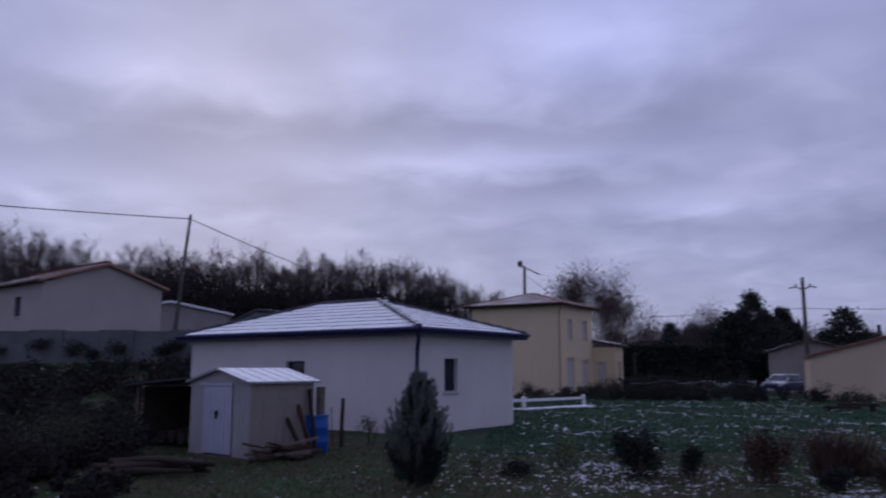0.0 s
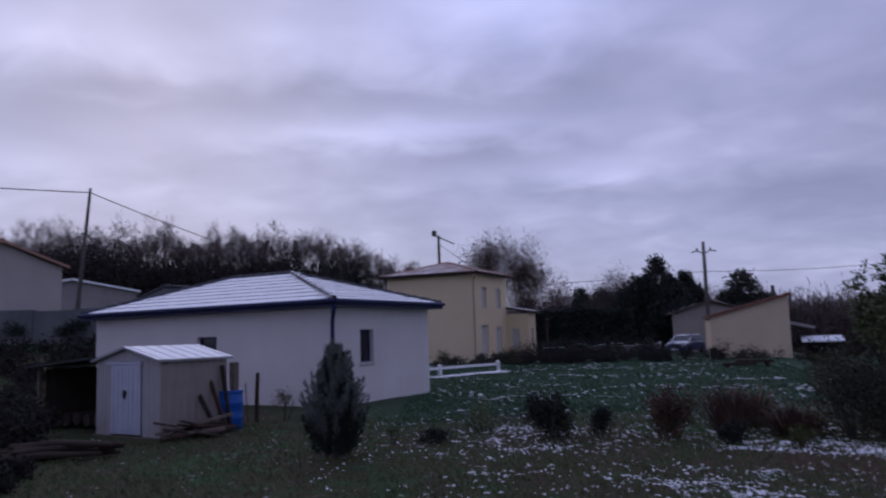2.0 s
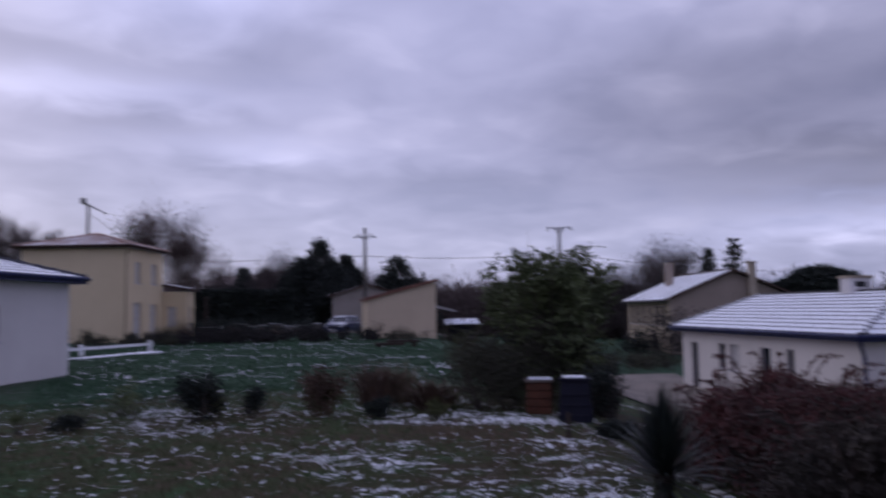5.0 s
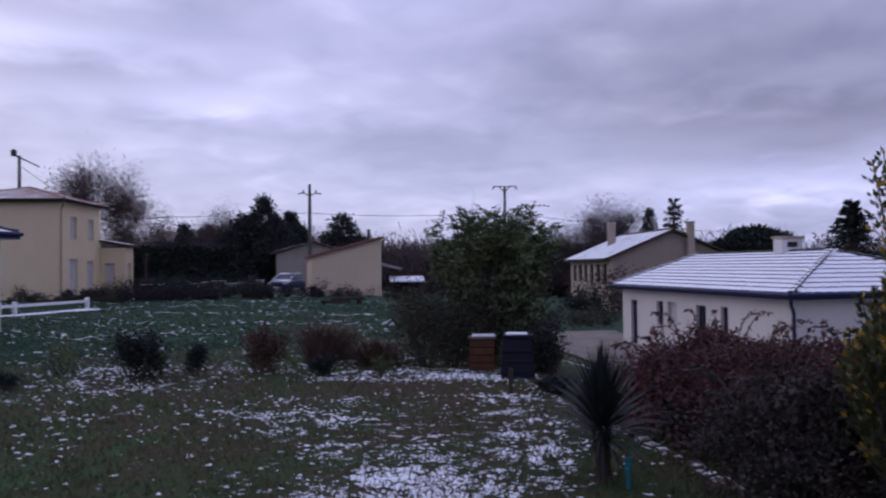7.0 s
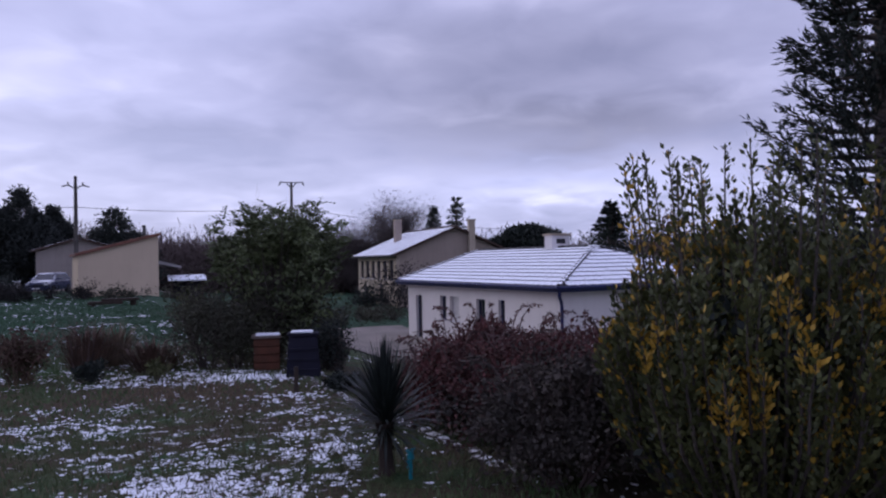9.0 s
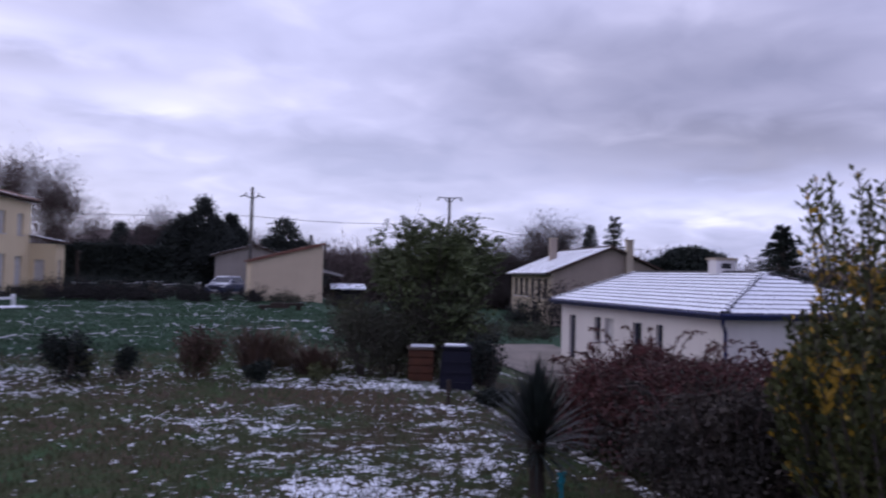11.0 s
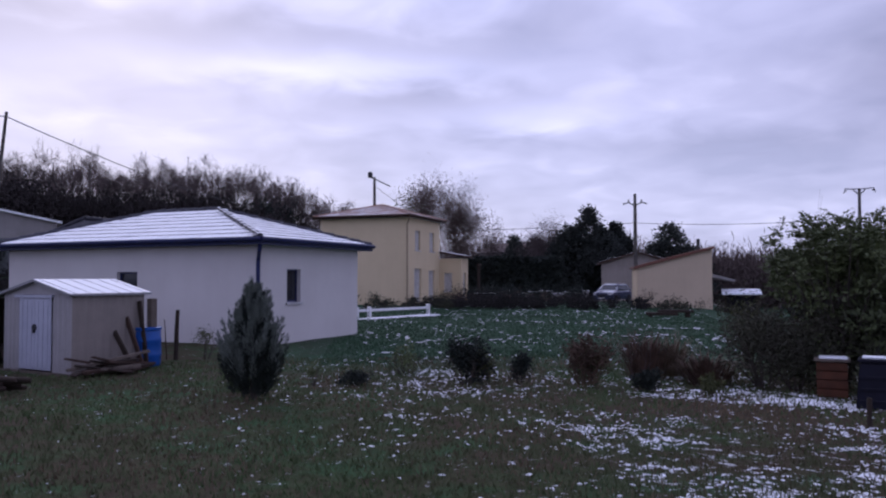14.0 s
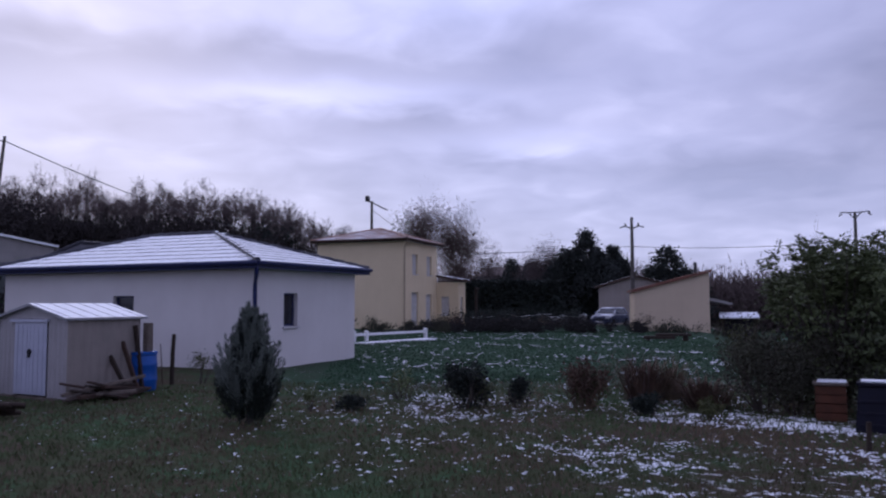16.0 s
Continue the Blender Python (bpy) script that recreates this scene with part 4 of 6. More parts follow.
# poles and wires
def pole(az, d, top, kind, lean=0.0, thick=1.0):
    p = polar(az, d)
    z = ground_z(p.x, p.y)
    h = top - z
    o = thing("utility_pole", "tall dark concrete utility pole carrying wires", "pole", Matrix.Translation((p.x, p.y, z)) @ pose(0, 0, 0, 0, 0, -az), "poles along the road")
    part("shaft", Build().tube([(-lean, 0, -0.3), (-lean * 0.5, 0, h * 0.5), (0, 0, h)], [0.17 * thick, 0.14 * thick, 0.10 * thick], 8), M_CONCRETE, o)
    if kind == "vee":
        for sx in (-1, 1):
            part("arm", Build().tube([(0, 0, h - 0.85), (sx * 0.45, 0, h - 0.62), (sx * 0.85, 0, h - 0.72)], 0.045, 6), M_STEEL, o)
            part("insulator", Build().lathe([(0.05, 0), (0.07, 0.05), (0.04, 0.1), (0.06, 0.15), (0.02, 0.2)], 8, (sx * 0.45, 0, h - 0.6)), M_CONCRETE, o)
    elif kind == "tee":
        for sx in (-1, 1):
            part("arm", Build().tube([(0, 0, h - 0.5), (sx * 0.45, 0, h - 0.02), (sx * 0.95, 0, h + 0.02), (sx * 1.05, 0, h - 0.3)], 0.045, 6), M_STEEL, o)
            part("insulator", Build().lathe([(0.05, 0), (0.07, 0.05), (0.04, 0.1), (0.02, 0.16)], 8, (sx * 0.9, 0, h - 0.2)), M_CONCRETE, o)
        part("crossbar", Build().tube([(-0.45, 0, h - 0.02), (0.45, 0, h - 0.02)], 0.04, 6), M_STEEL, o)
    elif kind == "lamp":
        part("arm", Build().tube([(-0.5, 0, h + 0.05), (0.0, 0, h - 0.12), (1.3, 0, h - 0.75)], 0.05, 6), M_STEEL, o)
        part("transformer", Build().lathe([(0.16, 0), (0.2, 0.05), (0.2, 0.4), (0.1, 0.48)], 10, (-0.35, 0, h - 0.05)), M_STEEL, o)
    return o


TL, TM, TR, TY = polar(-17.4, 46, 10.35), polar(25.7, 58, 7.78), polar(39.95, 66, 8.35), polar(6.85, 64, 10.0)
pole(-17.4, 46, 10.35, "plain", 0.55, 0.7)
pole(25.7, 58, 7.78, "vee")
pole(39.95, 66, 8.35, "tee")
pole(6.85, 64, 10.0, "lamp")
TF = polar(0.7, 92, 9.6)
pole(0.7, 92, 9.6, "plain")
pole(-12.6, 88, 13.6, "plain")


def wire(a, b, sag, r=0.022):
    pts = [a.lerp(b, i / 24) - Vector((0, 0, sag * 4 * (i / 24) * (1 - i / 24))) for i in range(25)]
    solid("overhead_wire", Build().tube(pts, r, 5), M_BLACK, "thin dark overhead wire strung between poles", "wire", group="overhead wires")


D = Vector((0, 0, 0.25))
wire(polar(-52, 40, 8.4), TL - D, 0.15, 0.028)
wire(TL - D, TF - D, 0.9, 0.028)
low = Vector((0, 0, 2.1))
wire(polar(3.0, 78, 6.6), TM - low, 0.35, 0.02)
wire(TM - low, TR - low, 0.3, 0.02)
wire(TR - low, polar(56, 78, 4.6), 0.4, 0.02)
wire(TY - Vector((0, 0, 0.7)), polar(14, 90, 5.5), 0.5, 0.02)


# parked car
def car():
    c = thing("parked_car", "dark blue estate car parked nose-on with snow on its bonnet", "car", place(24.05, 55.5, -46) @ Matrix.Scale(0.88, 4))
    prof = [(-0.78, 0.28), (-0.86, 0.42), (-0.87, 0.72), (-0.80, 0.88), (-0.70, 0.93)]
    b = Build()
    rings = []
    for y, hood, ww in ((-2.05, 0.62, 0.74), (-1.98, 0.82, 0.82), (-1.0, 0.96, 0.87), (0.0, 0.98, 0.88), (1.6, 0.97, 0.87), (2.05, 0.9, 0.8)):
        rings.append([(-ww * 0.95, y, 0.26), (-ww, y, 0.55), (-ww * 0.97, y, hood - 0.1), (-ww * 0.82, y, hood), (ww * 0.82, y, hood), (ww * 0.97, y, hood - 0.1), (ww, y, 0.55), (ww * 0.95, y, 0.26)])
    for r in rings:
        b.v += r
    k = 8
    for i in range(len(rings) - 1):
        for j in range(k):
            b.f.append((i * k + j, i * k + (j + 1) % k, (i + 1) * k + (j + 1) % k, (i + 1) * k + j))
    b.f += [tuple(range(k)), tuple(reversed(range((len(rings) - 1) * k, len(rings) * k)))]
    body = part("body", b, M_CARBLUE, c)
    cab = Build()
    ri = []
    for z, y0, y1, ww in ((0.975, -1.0, 1.95, 0.80), (1.42, -0.25, 1.65, 0.62), (1.47, -0.1, 1.5, 0.55)):
        ri.append([(-ww, y0, z), (ww, y0, z), (ww, y1, z), (-ww, y1, z)])
    for r in ri:
        cab.v += r
    for i in range(2):
        for j in range(4):
            cab.f.append((i * 4 + j, i * 4 + (j + 1) % 4, (i + 1) * 4 + (j + 1) % 4, (i + 1) * 4 + j))
    cab.f.append((8, 9, 10, 11))
    part("cabin", cab, M_CARBLUE, c)
    ws = Build()
    ws.quad((-0.70, -0.97, 1.01), (0.70, -0.97, 1.01), (0.58, -0.31, 1.40), (-0.58, -0.31, 1.40))
    part("windscreen", ws, M_GLASS, c)
    for sx in (-1, 1):
        sw = Build()
        q = [(sx * 0.795, -0.75, 1.03), (sx * 0.795, 1.75, 1.03), (sx * 0.645, 1.5, 1.38), (sx * 0.645, -0.2, 1.38)]
        sw.quad(*(q if sx > 0 else reversed(q)))
        part("side_window", sw, M_GLASS, c)
        part("headlight", Build().box(sx * 0.48, -2.04, 0.62, sx * 0.76, -1.96, 0.76), M_LAMP, c, bevel=0.02)
        part("mirror", Build().box(sx * 0.86, -0.72, 1.0, sx * 1.02, -0.6, 1.13), M_CARBLUE, c, bevel=0.02)
        for y in (-1.3, 1.3):
            wh = part("wheel", Build().tube([(sx * 0.68, y, 0.31), (sx * 0.88, y, 0.31)], 0.31, 18), M_TYRE, c)
            part("rim", Build().tube([(sx * 0.87, y, 0.31), (sx * 0.895, y, 0.31)], 0.2, 14), M_STEEL, wh)
    part("grille", Build().box(-0.4, -2.065, 0.55, 0.4, -2.03, 0.68), M_BLACK, c)
    part("bumper", Build().box(-0.76, -2.13, 0.32, 0.76, -2.02, 0.5), M_CARBLUE, c, bevel=0.04)
    part("number_plate", Build().box(-0.26, -2.145, 0.36, 0.26, -2.132, 0.46), M_WHITEPAINT, c)


car()


# wooden box, dark composter and post near the tree
def wood_box():
    m = place(38.2, 12.75, -38)
    h = thing("wooden_box", "orange-brown slatted wooden box with snow on its lid", "box", m)
    for k in range(4):
        part("slat", Build().box(-0.20, -0.20, 0.02 + 0.125 * k, 0.20, 0.20, 0.135 + 0.125 * k), M_HIVE, h, bevel=0.008)
    part("lid", Build().box(-0.23, -0.23, 0.522, 0.23, 0.23, 0.555), M_GREYWOOD, h, bevel=0.006)
    solid("snow_cap", Build().box(-0.17, -0.18, 0.556, 0.21, 0.20, 0.578), M_SNOW, "cap of snow on the wooden box", "snow", m, bevel=0.02)
    m = place(40.8, 11.75, -41)
    c = thing("composter", "dark navy plastic composter with snow on its lid", "composter", m)
    b = Build()
    for z, w in ((0.0, 0.255), (0.60, 0.205)):
        b.v += [(-w, -w, z), (w, -w, z), (w, w, z), (-w, w, z)]
    b.f += [(3, 2, 1, 0), (4, 5, 6, 7), (0, 1, 5, 4), (1, 2, 6, 5), (2, 3, 7, 6), (3, 0, 4, 7)]
    part("body", b, M_NAVY, c, bevel=0.02)
    for k in range(3):
        part("rib", Build().box(-0.21, -0.265 + 0.012 * k, 0.1 + 0.15 * k, 0.21, -0.235 + 0.012 * k, 0.13 + 0.15 * k), M_NAVY, c)
    part("lid", Build().box(-0.225, -0.225, 0.602, 0.225, 0.225, 0.64), M_NAVY, c, bevel=0.01)
    solid("snow_cap", Build().box(-0.18, -0.12, 0.641, 0.15, 0.2, 0.660), M_SNOW, "thin snow on the composter lid", "snow", m, bevel=0.015)
    solid("short_post", Build().tube([(0, 0, -0.1), (0.01, 0, 0.34)], [0.03, 0.028], 8), M_DARKWOOD, "short dark post at the lawn edge", "post", place(40.25, 10.4))


wood_box()


def tap():
    t = thing("garden_tap", "teal plastic garden standpipe beside the yucca", "tap", place(48.6, 6.0))
    part("pipe", Build().tube([(0, 0, -0.05), (0, 0, 0.17)], 0.015, 10), M_TEAL, t)
    part("head", Build().tube([(0, 0, 0.155), (0, 0, 0.215)], [0.028, 0.023], 10), M_TEAL, t)
    part("spout", Build().tube([(0, 0, 0.15), (-0.06, -0.03, 0.15), (-0.075, -0.04, 0.11)], 0.013, 8), M_TEAL, t)
    part("lever", Build().box(-0.045, -0.008, 0.217, 0.045, 0.008, 0.23), M_TEAL, t)


tap()


# snowy garden table by the ochre house, trailer on the meadow edge
def table(az, d, turn):
    t = thing("garden_table", "garden table with a snow-covered top", "table", place(az, d, turn))
    part("tabletop", Build().box(-0.8, -0.4, 0.72, 0.8, 0.4, 0.77), M_SNOW, t, "snow-covered top", bevel=0.01)
    for x in (-0.7, 0.7):
        for y in (-0.32, 0.32):
            part("leg", Build().box(x - 0.03, y - 0.03, -0.1, x + 0.03, y + 0.03, 0.718), M_BROWNWOOD, t)


table(15.1, 52, -10)
b = Build().box(-1.0, -0.3, 0.10, 0.35, 0.3, 0.22).box(-0.5, -0.25, 0.224, 1.0, 0.2, 0.33).tube([(-0.8, 0, 0.0), (-0.8, 0, 0.10)], 0.1, 8).tube([(0.75, 0, 0.0), (0.75, 0, 0.222)], 0.12, 8)
solid("lying_timber", b, M_DARKWOOD, "low dark stack of timber lying on the meadow", "timber", place(28.0, 35.5, -27), bevel=0.01)


# gravel drive
def ribbon(name, pts, width, mat, label, cat, lift):
    b = Build()
    pts = [Vector((*p, 0)) for p in pts]
    fine = []
    for p, q in zip(pts, pts[1:]):
        fine += [p.lerp(q, i / 8) for i in range(8)]
    fine.append(pts[-1])
    for i, p in enumerate(fine):
        d = (fine[min(i + 1, len(fine) - 1)] - fine[max(i - 1, 0)]).normalized()
        n = Vector((d.y, -d.x, 0))
        for k in range(7):
            v = p + n * width * (k / 6 - 0.5 + 0.02 * noise.noise((p.x, p.y, k)))
            b.v.append((v.x, v.y, ground_z(v.x, v.y) + lift))
    for i in range(len(fine) - 1):
        for k in range(6):
            b.f.append((i * 7 + k, (i + 1) * 7 + k, (i + 1) * 7 + k + 1, i * 7 + k + 1))
    return solid(name, b, mat, label, cat, kind="structure", smooth=True)


ribbon("driveway", [(16.0, 11.0), (18.4, 15.5), (22.6, 22.0), (27.6, 29.2)], 6.2, M_GRAVEL, "pale gravel driveway leading past the bungalow", "driveway", 0.05)
ribbon("lane", [(6, 60), (16, 58), (24, 56), (34, 54)], 4.0, M_GRAVEL, "pale gravel lane behind the meadow", "lane", 0.05)

# stone edging of the lawn
M_EDGING = material("snowy_stone", (0.13, 0.115, 0.10), (0.07, 0.062, 0.055), 0.9, 5, 40, 0.3, snow=(9.0, 0.46, 0.56))
rng = random.Random(11)
for i in range(26):
    y = 3.2 + i * 0.22
    x = lerp_table(EDGE, y) + rng.uniform(-0.03, 0.05)
    s = rng.uniform(0.8, 1.2)
    b = Build().box(-0.07 * s, -0.10, -0.08, 0.07 * s, 0.10, 0.025 * s)
    solid("edging_stone", b, M_EDGING, "small snow-topped edging stone along the lawn", "stone", Matrix.Translation((x, y, ground_z(x, y))) @ pose(0, 0, 0, rng.uniform(-8, 8), rng.uniform(-8, 8), -28 + rng.uniform(-12, 12)), "edging stones", bevel=0.025) if i else None

# low garden wall with snow on top, behind the lane
gw = thing("garden_wall", "low dark stone garden wall with snow along its top", "wall", Matrix(), kind="structure")
for i in range(9):
    p, q = polar(14.6 + 0.86 * i, 61 - 0.3 * i), polar(14.6 + 0.86 * (i + 0.96), 61 - 0.3 * (i + 1))
    d = (q - p).normalized()
    n = Vector((-d.y, d.x, 0)) * 0.3
    hgt = 0.55 + 0.1 * (i % 3)
    b = Build().prism([(p.x, p.y), (q.x, q.y), (q.x + n.x, q.y + n.y), (p.x + n.x, p.y + n.y)], "z", -0.4, hgt)
    seg = part("wall_section", b, M_GREYWALL, gw)
    part("snow_cap", Build().prism([(p.x, p.y), (q.x, q.y), (q.x + n.x * 1.6, q.y + n.y * 1.6), (p.x + n.x * 1.6, p.y + n.y * 1.6)], "z", hgt + 0.003, hgt + 0.06), M_SNOW, seg)


# ---- vegetation ----
def rand_dir(r):
    z, t = r.uniform(-1, 1), r.uniform(0, 2 * math.pi)
    k = math.sqrt(1 - z * z)
    return Vector((k * math.cos(t), k * math.sin(t), z))


def leaf(b, p, d, size, wide, r):
    """A pointed leaf: four corners, its length along d, folded a little by chance."""
    d = d.normalized()
    a = d.cross(rand_dir(r))
    if a.length < 1e-3:
        a = Vector((1, 0, 0))
    a = a.normalized() * size * wide * 0.5
    q = d * size
    n = len(b.v)
    b.v += [tuple(p), tuple(p + q * 0.45 + a), tuple(p + q), tuple(p + q * 0.45 - a)]
    b.f.append((n, n + 1, n + 2, n + 3))


def cloud(b, centre, radii, n, size, r, clumps=20, spread=0.3, wide=0.6, low=-1.0, up=0.3, hollow=0.5):
    """Leaves in clumps through an ellipsoid."""
    cs = []
    while len(cs) < clumps:
        d = rand_dir(r)
        if d.z < low:
            continue
        cs.append(d * r.uniform(hollow, 1.0))
    R, c0 = Vector(radii), Vector(centre)
    for _ in range(n):
        c = r.choice(cs)
        g = Vector((r.gauss(0, spread), r.gauss(0, spread), r.gauss(0, spread)))
        q = c + g
        p = c0 + Vector((q.x * R.x, q.y * R.y, q.z * R.z))
        leaf(b, p, rand_dir(r) + Vector((0, 0, up)) + g, size * r.uniform(0.6, 1.3), wide, r)


def branches(b, base, direction, length, radius, depth, r, sides=5, split=3, spread=0.55, lift=0.12, tips=None, shrink=0.68):
    """A limb and its boughs; collects tips."""
    pts, rad = [Vector(base)], [radius]
    d = Vector(direction).normalized()
    k = 4 if depth > 1 else 3
    for i in range(k):
        d = (d + rand_dir(r) * 0.16 + Vector((0, 0, lift * 0.5))).normalized()
        pts.append(pts[-1] + d * length / k)
        rad.append(radius * (1 - 0.55 * (i + 1) / k))
    b.tube(pts, rad, sides, cap=False)
    if depth == 0:
        if tips is not None:
            tips.append((pts[-1], d))
        return
    for i in range(split + (1 if depth > 1 else 0)):
        at = r.choice(pts[2:]) if i else pts[-1]
        nd = (d + rand_dir(r) * spread * 1.5 + Vector((0, 0, lift))).normalized()
        branches(b, at, nd, length * shrink * r.uniform(0.7, 1.15), rad[-1] * (0.85 if i == 0 else 0.65), depth - 1, r, max(3, sides - 1), split, spread, lift, tips, shrink)


def wild_tree(name, label, m, h, r, leaf_mat, n, size, radii, centre, trunk_r=0.12, bark=None, clumps=40, spread=0.2, depth=3, group="", wide=0.6, up=0.3, low=-1.0, hollow=0.5):
    t = thing(name, label, "tree", m, group)
    b = Build()
    branches(b, (0, 0, -0.15), (0.02, 0.03, 1), h * 0.42, trunk_r, depth, r, 7, 3, 0.6, 0.15)
    part("trunk", b, bark or M_BARK, t)
    if n:
        c = Build()
        cloud(c, centre, radii, n, size, r, clumps, spread, wide, low, up, hollow)
        part("crown", c, leaf_mat, t)
    return t


def fir(name, label, m, h, w, r, n=3000, size=0.3, mat=None, tiers=16, group="", start=0.08, droop=-0.15, loose=0.22):
    """A conifer: trunk and tiers of boughs with needle sprays."""
    t = thing(name, label, "tree", m, group)
    part("trunk", Build().tube([(0, 0, -0.3), (0, 0, h * 0.6), (0, 0, h * 0.97)], [w * 0.07, w * 0.045, 0.02], 7), M_BARK, t)
    c = Build()
    per = max(4, n // (tiers * 9))
    for i in range(tiers):
        f = start + (1 - start) * i / tiers
        ln = w * 0.5 * (1 - f) ** 0.8 * r.uniform(0.8, 1.15) + 0.1
        for k in range(9):
            a = 2 * math.pi * (k + r.random()) / 9
            d = Vector((math.cos(a), math.sin(a), droop + r.uniform(-0.1, 0.25))).normalized()
            l = ln * r.uniform(0.65, 1.15)
            base = Vector((0, 0, h * f + r.uniform(-0.6, 0.6) * h / tiers))
            for s in range(per):
                u = (s + r.random()) / per
                p = base + d * l * u + rand_dir(r) * l * loose + Vector((0, 0, r.uniform(-0.25, 0.15) * loose * 4.5))
                leaf(c, p, d + rand_dir(r) * 0.7, size * r.uniform(0.6, 1.2), 0.35, r)
    part("crown", c, mat or M_LEAF_DARK, t)
    return t


def evergreen(label, m, h, w, r, n, size, name="dark_evergreen", point=0.55):
    """A dense evergreen with an uneven pointed crown of many clumps."""
    t = thing(name, label, "tree", m, "evergreens")
    part("trunk", Build().tube([(0, 0, -0.3), (0.05, 0, h * 0.4), (0, 0, h * 0.7)], [w * 0.05, w * 0.04, 0.03], 7), M_BARK, t)
    c = Build()
    m_c = 130
    for i in range(m_c):
        f = (i + r.random()) / m_c
        a, k = r.uniform(0, 6.28), math.sqrt(r.random())
        rad = w * 0.5 * (1 - f ** 1.3) ** point * k * r.uniform(0.8, 1.12)
        p = Vector((math.cos(a) * rad, math.sin(a) * rad, h * (0.05 + 0.92 * f)))
        g = w * (0.055 + 0.07 * (1 - f))
        for _ in range(int(n / m_c * (1.5 - f))):
            q = p + Vector((r.gauss(0, g), r.gauss(0, g), r.gauss(0, g * 0.9)))
            leaf(c, q, rand_dir(r) + Vector((math.cos(a), math.sin(a), 0.6)), size * r.uniform(0.6, 1.2), 0.5, r)
    part("crown", c, M_LEAF_HAZED, t)
    return t


R1 = random.Random(21)


# silvery juniper on the lawn
def juniper():
    t = thing("juniper", "bushy blue-grey juniper standing alone on the lawn", "conifer", Matrix.Translation((-0.22, 11.6, 0)))
    part("trunk", Build().tube([(0, 0, -0.1), (0.02, 0.0, 0.6), (0, 0.02, 1.4)], [0.06, 0.045, 0.015], 7), M_BARK, t)
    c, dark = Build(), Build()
    r = random.Random(3)
    # upright feathery plumes; shade of the core and foot put into darker needles
    for _ in range(330):
        f = r.random() ** 1.25
        a = r.uniform(0, 2 * math.pi)
        w = 0.56 * min(1.0, 0.50 + f * 2.2) * (1 - max(0.0, f - 0.2) / 0.8) ** 0.75 + 0.02
        k = r.uniform(0.35, 1.0)
        p0 = Vector((math.cos(a) * w * 0.72 * k, math.sin(a) * w * 0.72 * k, 0.02 + 1.36 * f))
        lean = 0.36 * (1 - f) * k + 0.10
        d = Vector((math.cos(a) * lean, math.sin(a) * lean, 1)).normalized()
        ln = (0.26 + 0.26 * (1 - f)) * r.uniform(0.65, 1.3)
        for s in range(95):
            u = r.random()
            off = rand_dir(r)
            p = p0 + d * ln * u + off * 0.085 * (1.05 - u) * r.random()
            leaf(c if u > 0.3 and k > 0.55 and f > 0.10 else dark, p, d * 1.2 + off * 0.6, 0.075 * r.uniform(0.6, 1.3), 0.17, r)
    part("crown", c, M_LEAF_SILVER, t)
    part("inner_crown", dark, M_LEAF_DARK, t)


juniper()


def shrub(name, label, m, w, h, n, size, mat, r, group="", stems=9, clumps=26, wide=0.55, twigs=None, spread=0.22, up=0.3):
    t = thing(name, label, "shrub", m, group)
    b = Build()
    for _ in range(stems):
        a, k = r.uniform(0, 6.28), r.uniform(0.1, 0.8)
        d = Vector((math.cos(a) * k, math.sin(a) * k, 1))
        branches(b, (math.cos(a) * 0.05, math.sin(a) * 0.05, -0.08), d, h * 0.55, 0.012 + h * 0.006, 2, r, 4, 2, 0.5, 0.1)
    part("stem", b, twigs or M_BARK, t)
    c = Build()
    cloud(c, (0, 0, h * 0.52), (w * 0.5, w * 0.5, h * 0.46), int(n * 2.6), size * 0.75, r, clumps, spread, wide, -1.0, up, 0.12)
    part("foliage", c, mat, t)
    return t


# row of young shrubs between lawn and meadow
shrub("young_shrub", "dense dark green young shrub at the meadow edge", place(13.9, 12.7), 0.78, 0.72, 1500, 0.07, M_LEAF_DARK, R1, "shrubs along the meadow", 10)
shrub("young_shrub", "sparse olive shrub leaning beside a dark one", place(15.0, 12.8), 0.35, 0.62, 260, 0.06, M_LEAF_OLIVE, R1, "shrubs along the meadow", 6, 14)
shrub("young_shrub", "small dark upright shrub at the meadow edge", place(18.0, 12.7), 0.36, 0.58, 700, 0.06, M_LEAF_DARK, R1, "shrubs along the meadow", 6, 14)
shrub("young_shrub", "bronze-leaved shrub with straw-coloured twigs", place(22.4, 12.7), 0.62, 0.80, 1100, 0.065, M_LEAF_RUST, R1, "shrubs along the meadow", 12, 22, twigs=M_STRAW)
shrub("young_shrub", "olive inner shrub among bronze leaves", place(22.6, 12.75), 0.42, 0.62, 600, 0.06, M_LEAF_OLIVE, R1, "shrubs along the meadow", 5, 12)
shrub("young_shrub", "low dark shrub in a patch of snow", place(26.6, 12.2), 0.40, 0.38, 600, 0.06, M_LEAF_DARK, R1, "shrubs along the meadow", 6, 14)
shrub("young_shrub", "small grey-green shrub in a patch of snow", place(30.6, 12.0), 0.34, 0.32, 420, 0.06, M_LEAF_OLIVE, R1, "shrubs along the meadow", 6, 14)
shrub("young_shrub", "thin green sapling shrub in the grass", place(9.6, 14.2), 0.45, 0.62, 260, 0.06, M_LEAF_GREEN, R1, "shrubs along the meadow", 7, 16)
shrub("young_shrub", "low spreading dark shrub in the snow-flecked grass", place(5.9, 12.8), 0.55, 0.26, 420, 0.06, M_LEAF_DARK, R1, "shrubs along the meadow", 6, 14)
